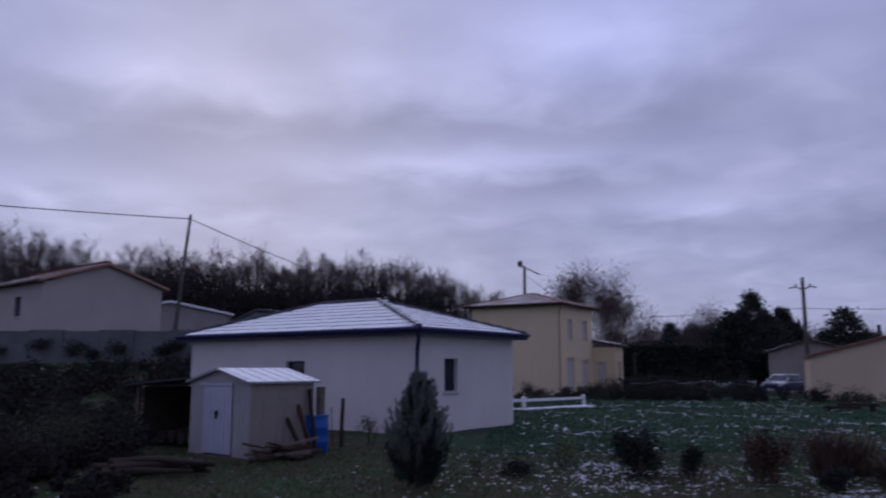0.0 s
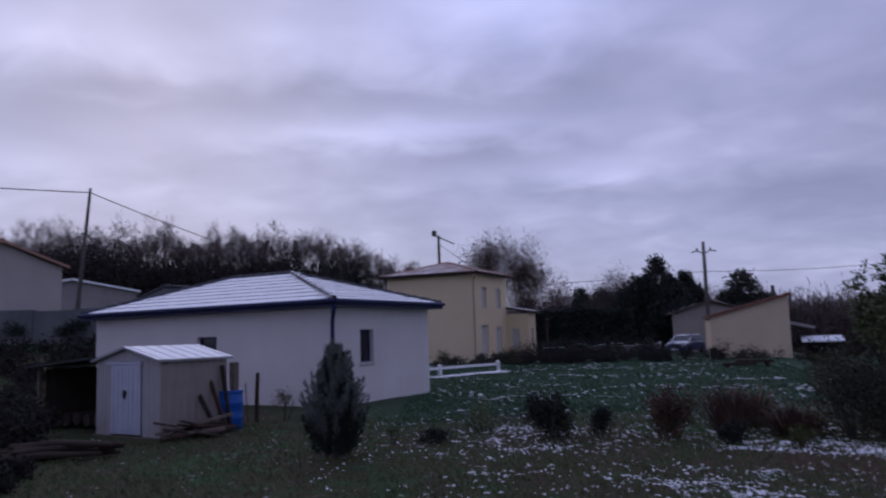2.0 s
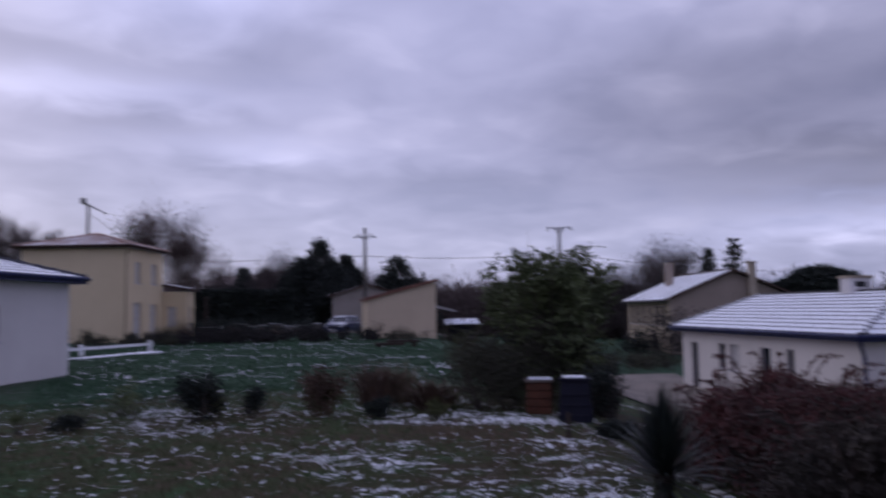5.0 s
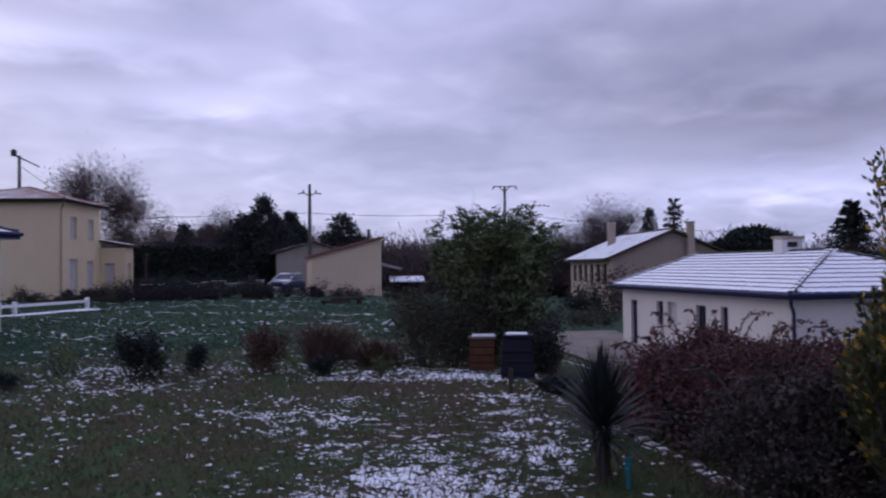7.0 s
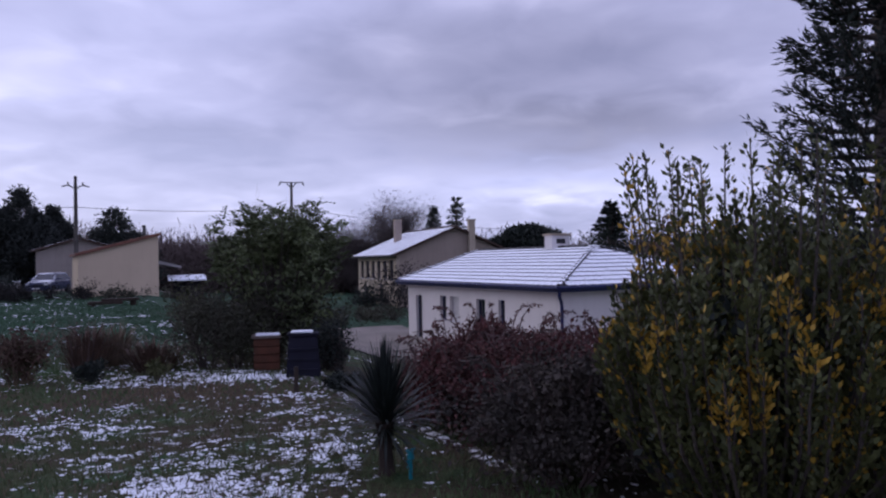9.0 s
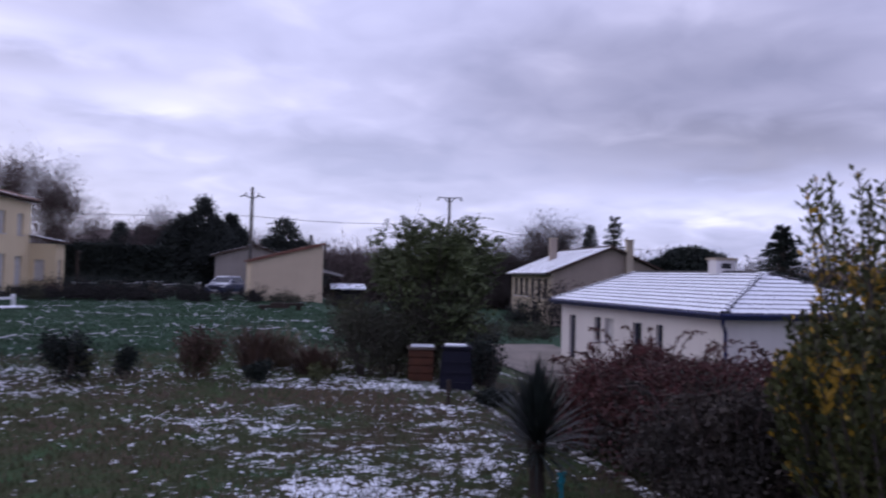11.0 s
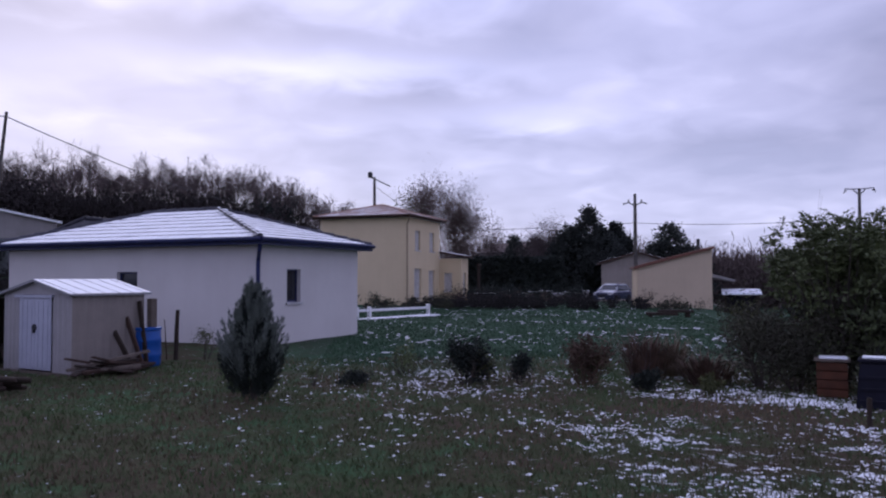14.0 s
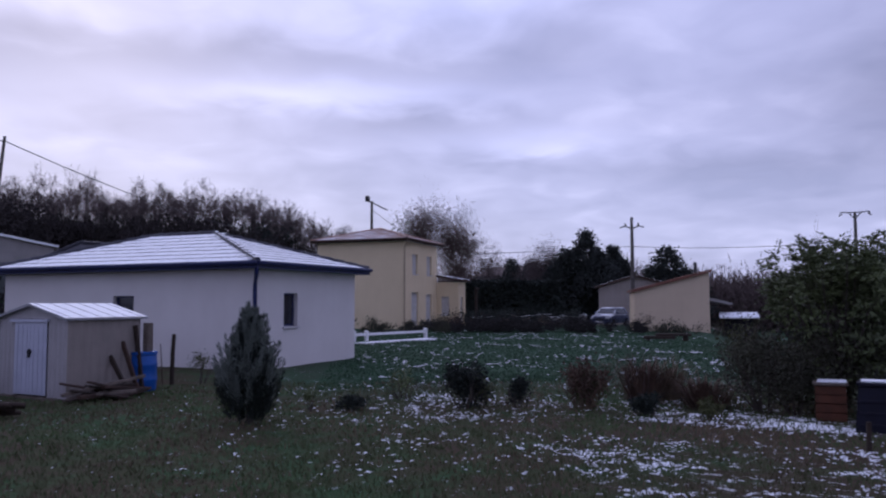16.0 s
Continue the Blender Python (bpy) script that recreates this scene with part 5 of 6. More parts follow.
shrub("young_shrub", "thin twiggy sapling by the juniper", place(2.9, 12.9), 0.25, 0.42, 110, 0.05, M_LEAF_GREEN, R1, "shrubs along the meadow", 4, 8)
shrub("wild_sapling", "leafy thin sapling in front of the white wall", place(-4.6, 17.4), 0.5, 0.75, 150, 0.06, M_LEAF_OLIVE, R1, "", 4, 8)


# dry reddish grass clumps
def grass_clump(az, d, h, w, n, mat, label, r):
    t = Build()
    for _ in range(n):
        a, k = r.uniform(0, 6.28), r.random() ** 0.7
        p = Vector((math.cos(a) * k * w * 0.25, math.sin(a) * k * w * 0.25, -0.02))
        out = Vector((math.cos(a), math.sin(a), 0)) * w * 0.5 * k
        l = h * r.uniform(0.6, 1.1)
        mid, tip = p + out * 0.5 + Vector((0, 0, l * 0.7)), p + out * 1.15 + Vector((0, 0, l * r.uniform(0.7, 1.0)))
        s = Vector((-math.sin(a), math.cos(a), 0)) * 0.012
        t.quad(p - s, p + s, mid + s * 0.8, mid - s * 0.8)
        t.quad(mid - s * 0.8, mid + s * 0.8, tip)
    solid("grass_clump", t, mat, label, "grass", place(az, d), "dry clumps by the meadow")


grass_clump(26.4, 14.2, 0.85, 1.1, 210, M_LEAF_RUST, "tall rusty clump of dry grass and stalks", R1)
grass_clump(30.6, 13.6, 0.58, 1.2, 260, M_LEAF_RUST, "spreading reddish clump of dry grass", R1)
grass_clump(28.3, 14.6, 0.75, 0.9, 200, M_STRAW, "straw-coloured clump of dry stalks", R1)
grass_clump(42.9, 12.6, 0.66, 0.6, 300, M_TWIG_GREY, "grey clump of dry stalks by the composter", R1)
shrub("arching_shrub", "thin arching rusty shrub with bare stalks", place(25.9, 14.0), 1.0, 0.95, 120, 0.06, M_LEAF_RUST, R1, "", 12, 24, twigs=M_TWIG_RED)


# leafy tree and hedge at the lawn corner
def corner_tree():
    r = random.Random(8)
    t = thing("leafy_tree", "green leafy tree with an uneven crown at the lawn corner", "tree", place(38.9, 14.0))
    b, tips = Build(), []
    for a in range(6):
        an = a * 1.05 + r.uniform(-0.3, 0.3)
        branches(b, (0, 0, -0.1), (math.cos(an) * 0.42, math.sin(an) * 0.42, 1), 1.25, 0.05, 3, r, 6, 2, 0.6, 0.12, tips, 0.7)
    c = Build()

    def frond(p, d, ln):
        """A feathered leaf: leaflets in pairs along an arching stalk."""
        side = d.cross(Vector((0, 0, 1))).normalized()
        for k in range(7):
            u = (k + 0.6) / 7
            q = p + d * ln * u + Vector((0, 0, -0.10 * ln * u * u))
            for sg in (-1, 1):
                leaf(c, q, side * sg + d * 0.5 + rand_dir(r) * 0.3, 0.084 * (1.1 - 0.4 * u) * r.uniform(0.8, 1.2), 0.40, r)

    for p, d in tips:
        if not 0.35 < p.z < 2.45:
            continue
        for k in range(6):
            out = (rand_dir(r) + Vector((0, 0, 0.35)) + d * 0.6).normalized()
            frond(p + rand_dir(r) * 0.07, out, r.uniform(0.2, 0.34))
    for _ in range(50):
        a, k = r.uniform(0, 6.28), math.sqrt(r.random())
        x, y = math.cos(a) * k * 1.22, math.sin(a) * k * 1.22
        top = 2.96 - 0.45 * k * k - 1.0 * r.random() ** 1.2
        b.tube([(x * 0.6, y * 0.6, top * 0.55), (x * 0.9, y * 0.9, top * 0.8), (x, y, top)], [0.014, 0.009, 0.005], 4, cap=False)
        for j in range(20):
            u = r.uniform(0.5, 1.0)
            an = r.uniform(0, 6.28)
            q = Vector((x * (0.6 + 0.4 * u), y * (0.6 + 0.4 * u), top * (0.55 + 0.45 * u)))
            frond(q, Vector((math.cos(an), math.sin(an), r.uniform(0.0, 0.9))).normalized(), r.uniform(0.18, 0.32))
    part("trunk", b, M_BARK, t)
    cloud(c, (0, 0, 1.25), (1.15, 1.15, 1.0), 3600, 0.09, r, 60, 0.12, 0.5, -1.0, 0.4, 0.45)
    part("crown", c, M_LEAF_GREEN, t)
    # darker leaves low inside the crown, its inner shade given as colour
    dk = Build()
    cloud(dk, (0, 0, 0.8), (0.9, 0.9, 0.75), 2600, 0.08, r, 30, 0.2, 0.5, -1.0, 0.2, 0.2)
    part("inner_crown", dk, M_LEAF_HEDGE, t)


corner_tree()
shrub("hedge_shrub", "dark twiggy evergreen shrub beside the tree", place(34.2, 13.4), 1.2, 1.35, 2600, 0.06, M_LEAF_HEDGE, R1, "hedge by the tree", 12, 40)
shrub("hedge_shrub", "dark evergreen shrub under the tree", place(36.2, 13.2), 1.0, 1.1, 2200, 0.06, M_LEAF_HEDGE, R1, "hedge by the tree", 10, 36)
shrub("hedge_shrub", "dark evergreen shrub behind the wooden box", place(38.6, 13.7), 1.1, 1.3, 1900, 0.06, M_LEAF_HEDGE, R1, "hedge by the tree", 10, 36)
shrub("hedge_shrub", "dark twiggy shrub behind the composter", place(40.8, 14.0), 1.0, 1.2, 1500, 0.06, M_LEAF_HEDGE, R1, "hedge by the tree", 12, 36)
shrub("hedge_shrub", "grey-green shrub with bare twigs beside the tree", place(33.4, 15.6), 1.0, 1.4, 700, 0.07, M_LEAF_OLIVE, R1, "hedge by the tree", 14, 36)
shrub("hedge_shrub", "dark shrub behind the composter", place(42.5, 12.5), 0.85, 0.78, 1300, 0.065, M_LEAF_DARK, R1, "hedge by the tree", 9, 30)
shrub("hedge_shrub", "dark low shrub at the lawn corner", place(43.8, 10.4), 0.5, 0.24, 600, 0.07, M_LEAF_DARK, R1, "hedge by the tree", 9, 30)


# yucca
def yucca():
    r = random.Random(4)
    t = thing("yucca", "dark green yucca on a short trunk beside the lawn edge", "yucca", place(46.8, 6.15))
    part("trunk", Build().tube([(0, 0, -0.05), (0.01, 0, 0.06), (0.0, 0, 0.2), (-0.01, 0.0, 0.42)], [0.085, 0.06, 0.055, 0.075], 10), M_DARKWOOD, t)
    lv = Build()
    for i in range(430):
        a = i * 2.399 + r.uniform(-0.3, 0.3)
        e = radians(-50 + 138 * (i / 430) ** 0.42 + r.uniform(-9, 9))
        d = Vector((math.cos(a) * math.cos(e), math.sin(a) * math.cos(e), math.sin(e)))
        l = r.uniform(0.40, 0.62) * (1.0 if e > -0.2 else 0.85)
        s = Vector((-math.sin(a), math.cos(a), 0)) * 0.010
        p0 = Vector((0, 0, 0.36 + 0.14 * i / 430)) + d * 0.03
        mid = p0 + d * l * 0.55
        tip = p0 + d * l + Vector((0, 0, -0.07 * math.cos(e)))
        lv.quad(p0 - s, p0 + s, mid + s, mid - s)
        lv.quad(mid - s, mid + s, tip)
    part("foliage", lv, M_LEAF_YUCCA, t)


yucca()


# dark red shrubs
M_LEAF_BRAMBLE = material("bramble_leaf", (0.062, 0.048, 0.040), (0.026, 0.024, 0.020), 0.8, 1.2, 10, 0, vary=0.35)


def red_shrub(az, d, w, h, n, r, lift=0.0, mat=None, label="dense dark red shrub with arching twigs"):
    t = thing("red_shrub", label, "shrub", place(az, d, 0, lift), "red shrubs by the drive")
    b, tips = Build(), []
    for _ in range(16):
        a, k = r.uniform(0, 6.28), r.uniform(0.25, 1.0)
        branches(b, (math.cos(a) * 0.1, math.sin(a) * 0.1, -0.1), (math.cos(a) * k * w / h * 0.7, math.sin(a) * k * w / h * 0.7, 1), h * 0.55, 0.02, 2, r, 4, 3, 0.6, 0.0, tips)
    c = Build()
    # long arching shoots with sparse leaves above the mass
    for _ in range(14):
        a, k = r.uniform(0, 6.28), math.sqrt(r.random())
        p0 = Vector((math.cos(a) * k * w * 0.4, math.sin(a) * k * w * 0.4, h * 0.75))
        bend_to = Vector((math.cos(a), math.sin(a), 0)) * r.uniform(0.1, 0.45)
        up_to = Vector((0, 0, h * r.uniform(0.18, 0.42)))
        pts = [p0, p0 + bend_to * 0.3 + up_to * 0.6, p0 + bend_to * 0.7 + up_to * 0.95, p0 + bend_to * 1.2 + up_to * 0.9]
        b.tube(pts, [0.010, 0.008, 0.006, 0.003], 4, cap=False)
        for s in range(26):
            u = r.uniform(0.3, 1.0) * 3
            q = pts[min(2, int(u))].lerp(pts[min(2, int(u)) + 1], u - min(2, int(u)))
            leaf(c, q, rand_dir(r) + Vector((0, 0, -0.3)), 0.055 * r.uniform(0.6, 1.2), 0.45, r)
    part("stem", b, M_TWIG_RED, t)
    for p, dd in tips:
        for _ in range(10):
            leaf(c, p + Vector((r.gauss(0, 0.06), r.gauss(0, 0.06), r.gauss(0, 0.05))), dd + rand_dir(r), 0.046 * r.uniform(0.6, 1.3), 0.5, r)
    cloud(c, (0, 0, h * 0.48), (w * 0.5, w * 0.5, h * 0.48), n * 2, 0.044, r, 70, 0.12, 0.5, -0.35, 0.2, 0.6)
    part("foliage", c, mat or M_LEAF_RED, t)
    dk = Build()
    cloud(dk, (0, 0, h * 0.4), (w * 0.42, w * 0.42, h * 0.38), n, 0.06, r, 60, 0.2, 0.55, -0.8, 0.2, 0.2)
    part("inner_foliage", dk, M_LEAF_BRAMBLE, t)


R2 = random.Random(31)
red_shrub(51.8, 8.2, 1.4, 0.84, 6500, R2, 0.0)
red_shrub(56.8, 7.6, 1.9, 0.92, 9000, R2, 0.0)
red_shrub(55.0, 9.6, 1.8, 1.12, 7000, R2, 0.0)
red_shrub(61.5, 8.6, 1.9, 1.14, 7000, R2, 0.0)
red_shrub(60.0, 6.0, 1.3, 0.95, 5000, R2, 0.0, M_LEAF_BRAMBLE, "brown-green low shrub with pale twigs by the lawn edge")
red_shrub(66.5, 6.6, 1.5, 1.2, 4000, R2, 0.0)


# tall yellowing shrub
def spindle(az, d, w, h, shoots, r, label, tall=1.0):
    t = thing("yellowing_shrub", label, "shrub", place(az, d), "tall shrubs by the drive")
    st, gr, ye = Build(), Build(), Build()
    yc = [Vector((r.uniform(-0.5, 0.5) * w, r.uniform(-0.5, 0.5) * w, r.uniform(0.3, 1.0) * h)) for _ in range(34)]
    for i in range(shoots):
        a, k = r.uniform(0, 6.28), math.sqrt(r.random())
        x, y = math.cos(a) * k * w * 0.5, math.sin(a) * k * w * 0.5
        hh = h * (0.92 - 0.34 * k * k) * r.uniform(0.70, 1.0)
        if i % 14 == 0:
            x, y, hh = x * 0.82, y * 0.82, h * r.uniform(0.95, 1.07)
        p0, p2 = Vector((x * 0.35, y * 0.35, -0.05)), Vector((x, y, hh))
        p1 = Vector((x * 0.85, y * 0.85, hh * 0.5))
        pts = [p0, p1, p1.lerp(p2, 0.55) + rand_dir(r) * 0.03, p2]
        st.tube(pts, [0.016, 0.011, 0.008, 0.004], 4, cap=False)
        for s in range(210):
            u = 0.12 + 0.88 * (s + r.random()) / 210
            q = p0.lerp(p1, u * 2) if u < 0.5 else p1.lerp(p2, u * 2 - 1)
            dd = (p2 - p1).normalized()
            out = rand_dir(r)
            out.z = abs(out.z) * 0.5
            off = 0.045 + 0.10 * (1 - u)
            pos = q + out * r.uniform(0, off)
            yellow = min((pos - c).length for c in yc) < 0.21 and r.random() < 0.6
            leaf(ye if yellow or r.random() < 0.06 else gr, pos, out + dd * 0.9, 0.048 * r.uniform(0.7, 1.3), 0.55, r)
    part("stem", st, M_BARK, t)
    part("foliage", gr, M_LEAF_OLIVE, t)
    part("yellow_foliage", ye, M_LEAF_YELLOW, t, "bright yellow autumn leaves")
    # near-black leaves fill the core, shade between the shoots put into colour
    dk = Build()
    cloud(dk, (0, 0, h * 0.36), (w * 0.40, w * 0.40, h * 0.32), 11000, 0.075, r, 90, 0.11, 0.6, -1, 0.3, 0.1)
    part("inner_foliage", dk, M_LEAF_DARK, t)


R3 = random.Random(12)
spindle(73.0, 5.4, 2.05, 2.32, 320, R3, "tall olive-green shrub turning yellow with upright leafy shoots")
spindle(83.0, 5.6, 1.7, 2.2, 110, R3, "tall olive-green shrub with scattered yellow leaves")

# tall dark pine beyond the yellowing shrub
def pine():
    r = random.Random(17)
    t = thing("black_pine", "tall dark pine with bushy upturned boughs", "tree", place(80.6, 13.5))
    part("trunk", Build().tube([(0, 0, -0.3), (0.1, 0, 5), (0, 0, 9.5)], [0.2, 0.14, 0.03], 9), M_BARK, t)
    bo, c = Build(), Build()
    for i in range(170):
        z = 0.9 + 8.2 * (i / 170)
        a = i * 2.4 + r.uniform(-0.4, 0.4)
        l = 2.15 * (1 - 0.82 * (i / 170) ** 1.5) * r.uniform(0.75, 1.1)
        d = Vector((math.cos(a), math.sin(a), 0.05))
        pts = [Vector((0, 0, z)), Vector((0, 0, z)) + d * l * 0.55, Vector((0, 0, z + l * 0.22)) + d * l]
        bo.tube(pts, [0.04, 0.025, 0.01], 5, cap=False)
        for k in range(13):
            u = 0.25 + 0.75 * (k + r.random()) / 13
            q = pts[0].lerp(pts[1], u / 0.55) if u < 0.55 else pts[1].lerp(pts[2], (u - 0.55) / 0.45)
            tw = (d + rand_dir(r) * 0.7 + Vector((0, 0, 0.5))).normalized()
            for s in range(18):
                leaf(c, q + tw * 0.34 * r.random() + rand_dir(r) * 0.05, tw + rand_dir(r) * 0.6, 0.16 * r.uniform(0.7, 1.2), 0.2, r)
    part("bough_frame", bo, M_BARK, t)
    part("foliage", c, M_LEAF_DARK, t)


pine()


# ---- trees of the distance ----
def far_tree(az, d, top, w, n, size, mat, label, r, base=None, group="trees of the distance", bare=False, clumps=40, spread=0.16, tr=0.18, twig=None):
    p = polar(az, d)
    z = ground_z(p.x, p.y) if base is None else base
    h = top - z
    t = thing("far_tree", label, "tree", Matrix.Translation((p.x, p.y, z)), group)
    b, tips = Build(), []
    branches(b, (0, 0, -0.3), (0.03, 0.02, 1), h * 0.36, tr, 4 if bare else 3, r, 6, 3, 0.55 * (w / h + 0.35), 0.22, tips, 0.72)
    part("trunk", b, twig or M_BARK, t)
    if n:
        c = Build()
        if bare:
            cloud(c, (0, 0, h * 0.57), (w * 0.5, w * 0.5, h * 0.42), n * 6, 0.6, r, clumps * 2, 0.15, 0.045, -1.0, 0.4, 0.4)
            for p, d in tips:
                for _ in range(max(10, n // 18)):
                    g = Vector((r.gauss(0, 0.36), r.gauss(0, 0.36), r.gauss(0, 0.36)))
                    leaf(c, p.lerp(Vector((0, 0, p.z * 0.7)), 0.62 * r.random() ** 1.6) + g, d * 0.5 + Vector((0, 0, 0.3)) + rand_dir(r), r.uniform(0.3, 0.62), 0.045, r)
        else:
            cloud(c, (0, 0, h * 0.58), (w * 0.5, w * 0.5, h * 0.44), n, size, r, clumps, spread, 0.6, -1.0, 0.3, 0.4)
        part("crown", c, mat, t)
    return t


R4 = random.Random(77)
# behind the ochre house
far_tree(11.0, 74, 11.8, 5.2, 900, 0.20, M_TWIG_RED, "tall leafless russet tree behind the ochre house", R4, bare=True, clumps=70, twig=M_TWIG_RED)
far_tree(13.1, 76, 11.2, 4.6, 900, 0.20, M_TWIG_RED, "broad russet tree with few leaves behind the ochre house", R4, bare=True, clumps=70, twig=M_TWIG_RED)
far_tree(9.0, 72, 9.6, 3.6, 900, 0.22, M_LEAF_OLIVE, "olive-brown tree top behind the ochre house roof", R4, clumps=40)
far_tree(15.6, 84, 8.2, 2.4, 160, 0.2, M_TWIG, "thin bare tree beyond the annex", R4, bare=True, twig=M_TWIG)
# evergreens by the lane
for az, d, top, w in ((21.2, 70, 6.2, 3.6), (22.4, 70, 7.9, 3.4), (23.3, 69, 6.0, 3.4), (24.3, 71, 6.6, 2.6), (20.3, 71, 4.6, 3.0), (25.0, 72, 5.4, 2.4)):
    p = polar(az, d)
    evergreen("dense dark evergreen tree by the lane", Matrix.Translation((p.x, p.y, 0)), top, w * 1.3, R4, 12000, 0.30)
for az, d, top, w in ((28.1, 84, 7.2, 4.4), (27.0, 86, 5.2, 3.6), (29.3, 88, 5.0, 4.0), (17.0, 112, 7.8, 4.0), (18.6, 112, 7.2, 4.5)):
    p = polar(az, d)
    evergreen("dark evergreen tree further along the lane", Matrix.Translation((p.x, p.y, 0)), top, w * 1.25, R4, 7500, 0.36)
far_tree(19.4, 96, 9.2, 5.5, 1200, 0.3, M_TWIG, "greyish bare tree between the evergreens", R4, bare=True, clumps=60, twig=M_TWIG)
# beyond the beige house
far_tree(47.4, 86, 8.4, 9.0, 3400, 0.26, M_TWIG_GREY, "grey-brown round leafless tree behind the beige house", R4, bare=True, clumps=80, base=-2.3, twig=M_TWIG)
far_tree(44.6, 88, 5.4, 7.0, 1600, 0.26, M_TWIG_GREY, "grey-brown leafless tree behind the beige house", R4, bare=True, clumps=60, base=-2.3, twig=M_TWIG)
p = polar(50.2, 80)
evergreen("narrow dark cypress behind the snowy roof", Matrix.Translation((p.x, p.y, -2.3)), 9.6, 2.5, R4, 8000, 0.26, "cypress", 0.5)
p = polar(51.9, 82)
fir("spruce", "sparse pointed spruce behind the snowy roof", Matrix.Translation((p.x, p.y, -2.3)), 10.6, 5.6, R4, 3000, 0.36, tiers=15, droop=0.15, loose=0.10)
p = polar(63.1, 76)
fir("dark_fir", "broad dark fir beyond the bungalow", Matrix.Translation((p.x, p.y, -2.3)), 9.3, 9.4, R4, 9000, 0.42, tiers=16, droop=0.0, loose=0.11, start=0.05)


def umbrella_pine():
    p = polar(57.2, 80)
    t = thing("umbrella_pine", "dark dome-shaped umbrella pine beyond the bungalow", "tree", Matrix.Translation((p.x, p.y, -2.3)))
    b = Build()
    branches(b, (0, 0, -0.3), (0, 0, 1), 3.0, 0.3, 2, R4, 7, 4, 0.8, 0.1)
    part("trunk", b, M_BARK, t)
    c = Build()
    cloud(c, (0, 0, 5.5), (3.7, 3.7, 1.7), 8500, 0.42, R4, 150, 0.07, 0.4, -0.25, 0.5, 0.7)
    cloud(c, (0, 0, 5.2), (3.3, 3.3, 1.3), 3500, 0.5, R4, 50, 0.2, 0.5, -0.2, 0.3, 0.1)
    part("crown", c, M_LEAF_DARK, t)


umbrella_pine()
far_tree(67.2, 60, 5.2, 4.2, 1800, 0.26, M_LEAF_RUST, "russet tree half hidden behind the shrubs", R4, base=-2.2, clumps=60)


# bare woods on the hill
def woods(name, label, spots, r, mat, hmin, hmax, depth=3):
    b = Build()
    fine = Build()
    for x, y in spots:
        h = r.uniform(hmin, hmax)
        tips = []
        branches(b, (x, y, ground_z(x, y) - 0.3), (r.uniform(-0.06, 0.06), r.uniform(-0.06, 0.06), 1), h * 0.42, 0.085, depth, r, 4, 3, 0.40, 0.26, tips, 0.66)
        for p, d in tips:
            for _ in range(8):
                leaf(fine, p - d * r.uniform(0.0, 0.9), d + rand_dir(r) * 0.8, r.uniform(0.4, 0.95), 0.042, r)
    solid(name, b, mat, label, "woods", kind="stuff")
    solid("woods_twigs", fine, M_TWIG, "fine bare twigs of the hilltop woods", "twigs", kind="stuff")


R5 = random.Random(41)
spots = []
for i in range(360):
    az, d = -40 + 46 * (i + R5.random()) / 360, R5.uniform(84, 112)
    q = polar(az, d)
    spots.append((q.x, q.y))
tall = []
for i in range(70):
    q = polar(-40 + 15 * (i + R5.random()) / 70, R5.uniform(76, 92))
    tall.append((q.x, q.y))
woods("bare_woods", "leafless grey-brown woods along the hilltop", spots, R5, M_TWIG_GREY, 5.6, 8.6)
woods("bare_woods", "tall dense leafless woods above the hillside house", tall, R5, M_TWIG_GREY, 7.5, 9.8)


def thicket(name, label, az0, az1, d0, d1, lo, hi, n, size, mat, r, per=70, zoff=0.0, flat=0.6, wide=0.6):
    """A band of low growth made of many small clumps."""
    b = Build()
    for i in range(n):
        az, d = r.uniform(az0, az1), r.uniform(d0, d1)
        q = polar(az, d)
        h = r.uniform(lo, hi)
        z = ground_z(q.x, q.y) + zoff
        w = h * flat * r.uniform(0.7, 1.4)
        cloud(b, (q.x, q.y, z + h * 0.48), (w, w, h * 0.5), per, size, r, 9, 0.3, wide, -1.0, 0.4 if wide > 0.3 else 1.2, 0.3)
    solid(name, b, mat, label, "undergrowth", kind="stuff")


thicket("hill_undergrowth", "dark undergrowth below the bare woods", -40, 4, 72, 88, 1.8, 3.9, 200, 0.7, M_LEAF_BROWN := material("brown_undergrowth", (0.035, 0.028, 0.027), (0.018, 0.015, 0.015), 0.9, 0.3, 4, 0, vary=0.3), R5, 420, 0.0, 0.7, 0.14)
thicket("hill_evergreens", "dark evergreen growth on the slope", -19.0, -14.6, 72, 80, 3.2, 5.4, 24, 0.24, M_LEAF_BROWN, R5, 900, 0.0, 0.5)
thicket("hill_evergreens", "dark evergreen trees at the end of the hill", -2.5, 2.0, 82, 92, 3.2, 5.0, 14, 0.24, M_LEAF_DARK, R5, 800, 0.0, 0.5)
def clipped_hedge():
    b = Build()
    p, q = polar(13.0, 63), polar(20.4, 65)
    d = (q - p).normalized()
    n = Vector((-d.y, d.x, 0))
    for _ in range(27000):
        u, top = R5.random(), 3.35 + 0.12 * math.sin(R5.random() * 40)
        c = p.lerp(q, u) + n * R5.uniform(-0.6, 0.6)
        leaf(b, Vector((c.x, c.y, top * R5.random() ** 0.8)), rand_dir(R5) + Vector((0, 0, 0.2)), 0.26 * R5.uniform(0.6, 1.2), 0.55, R5)
    solid("clipped_hedge", b, M_LEAF_DARK, "tall clipped dark green hedge behind the lane", "hedge")


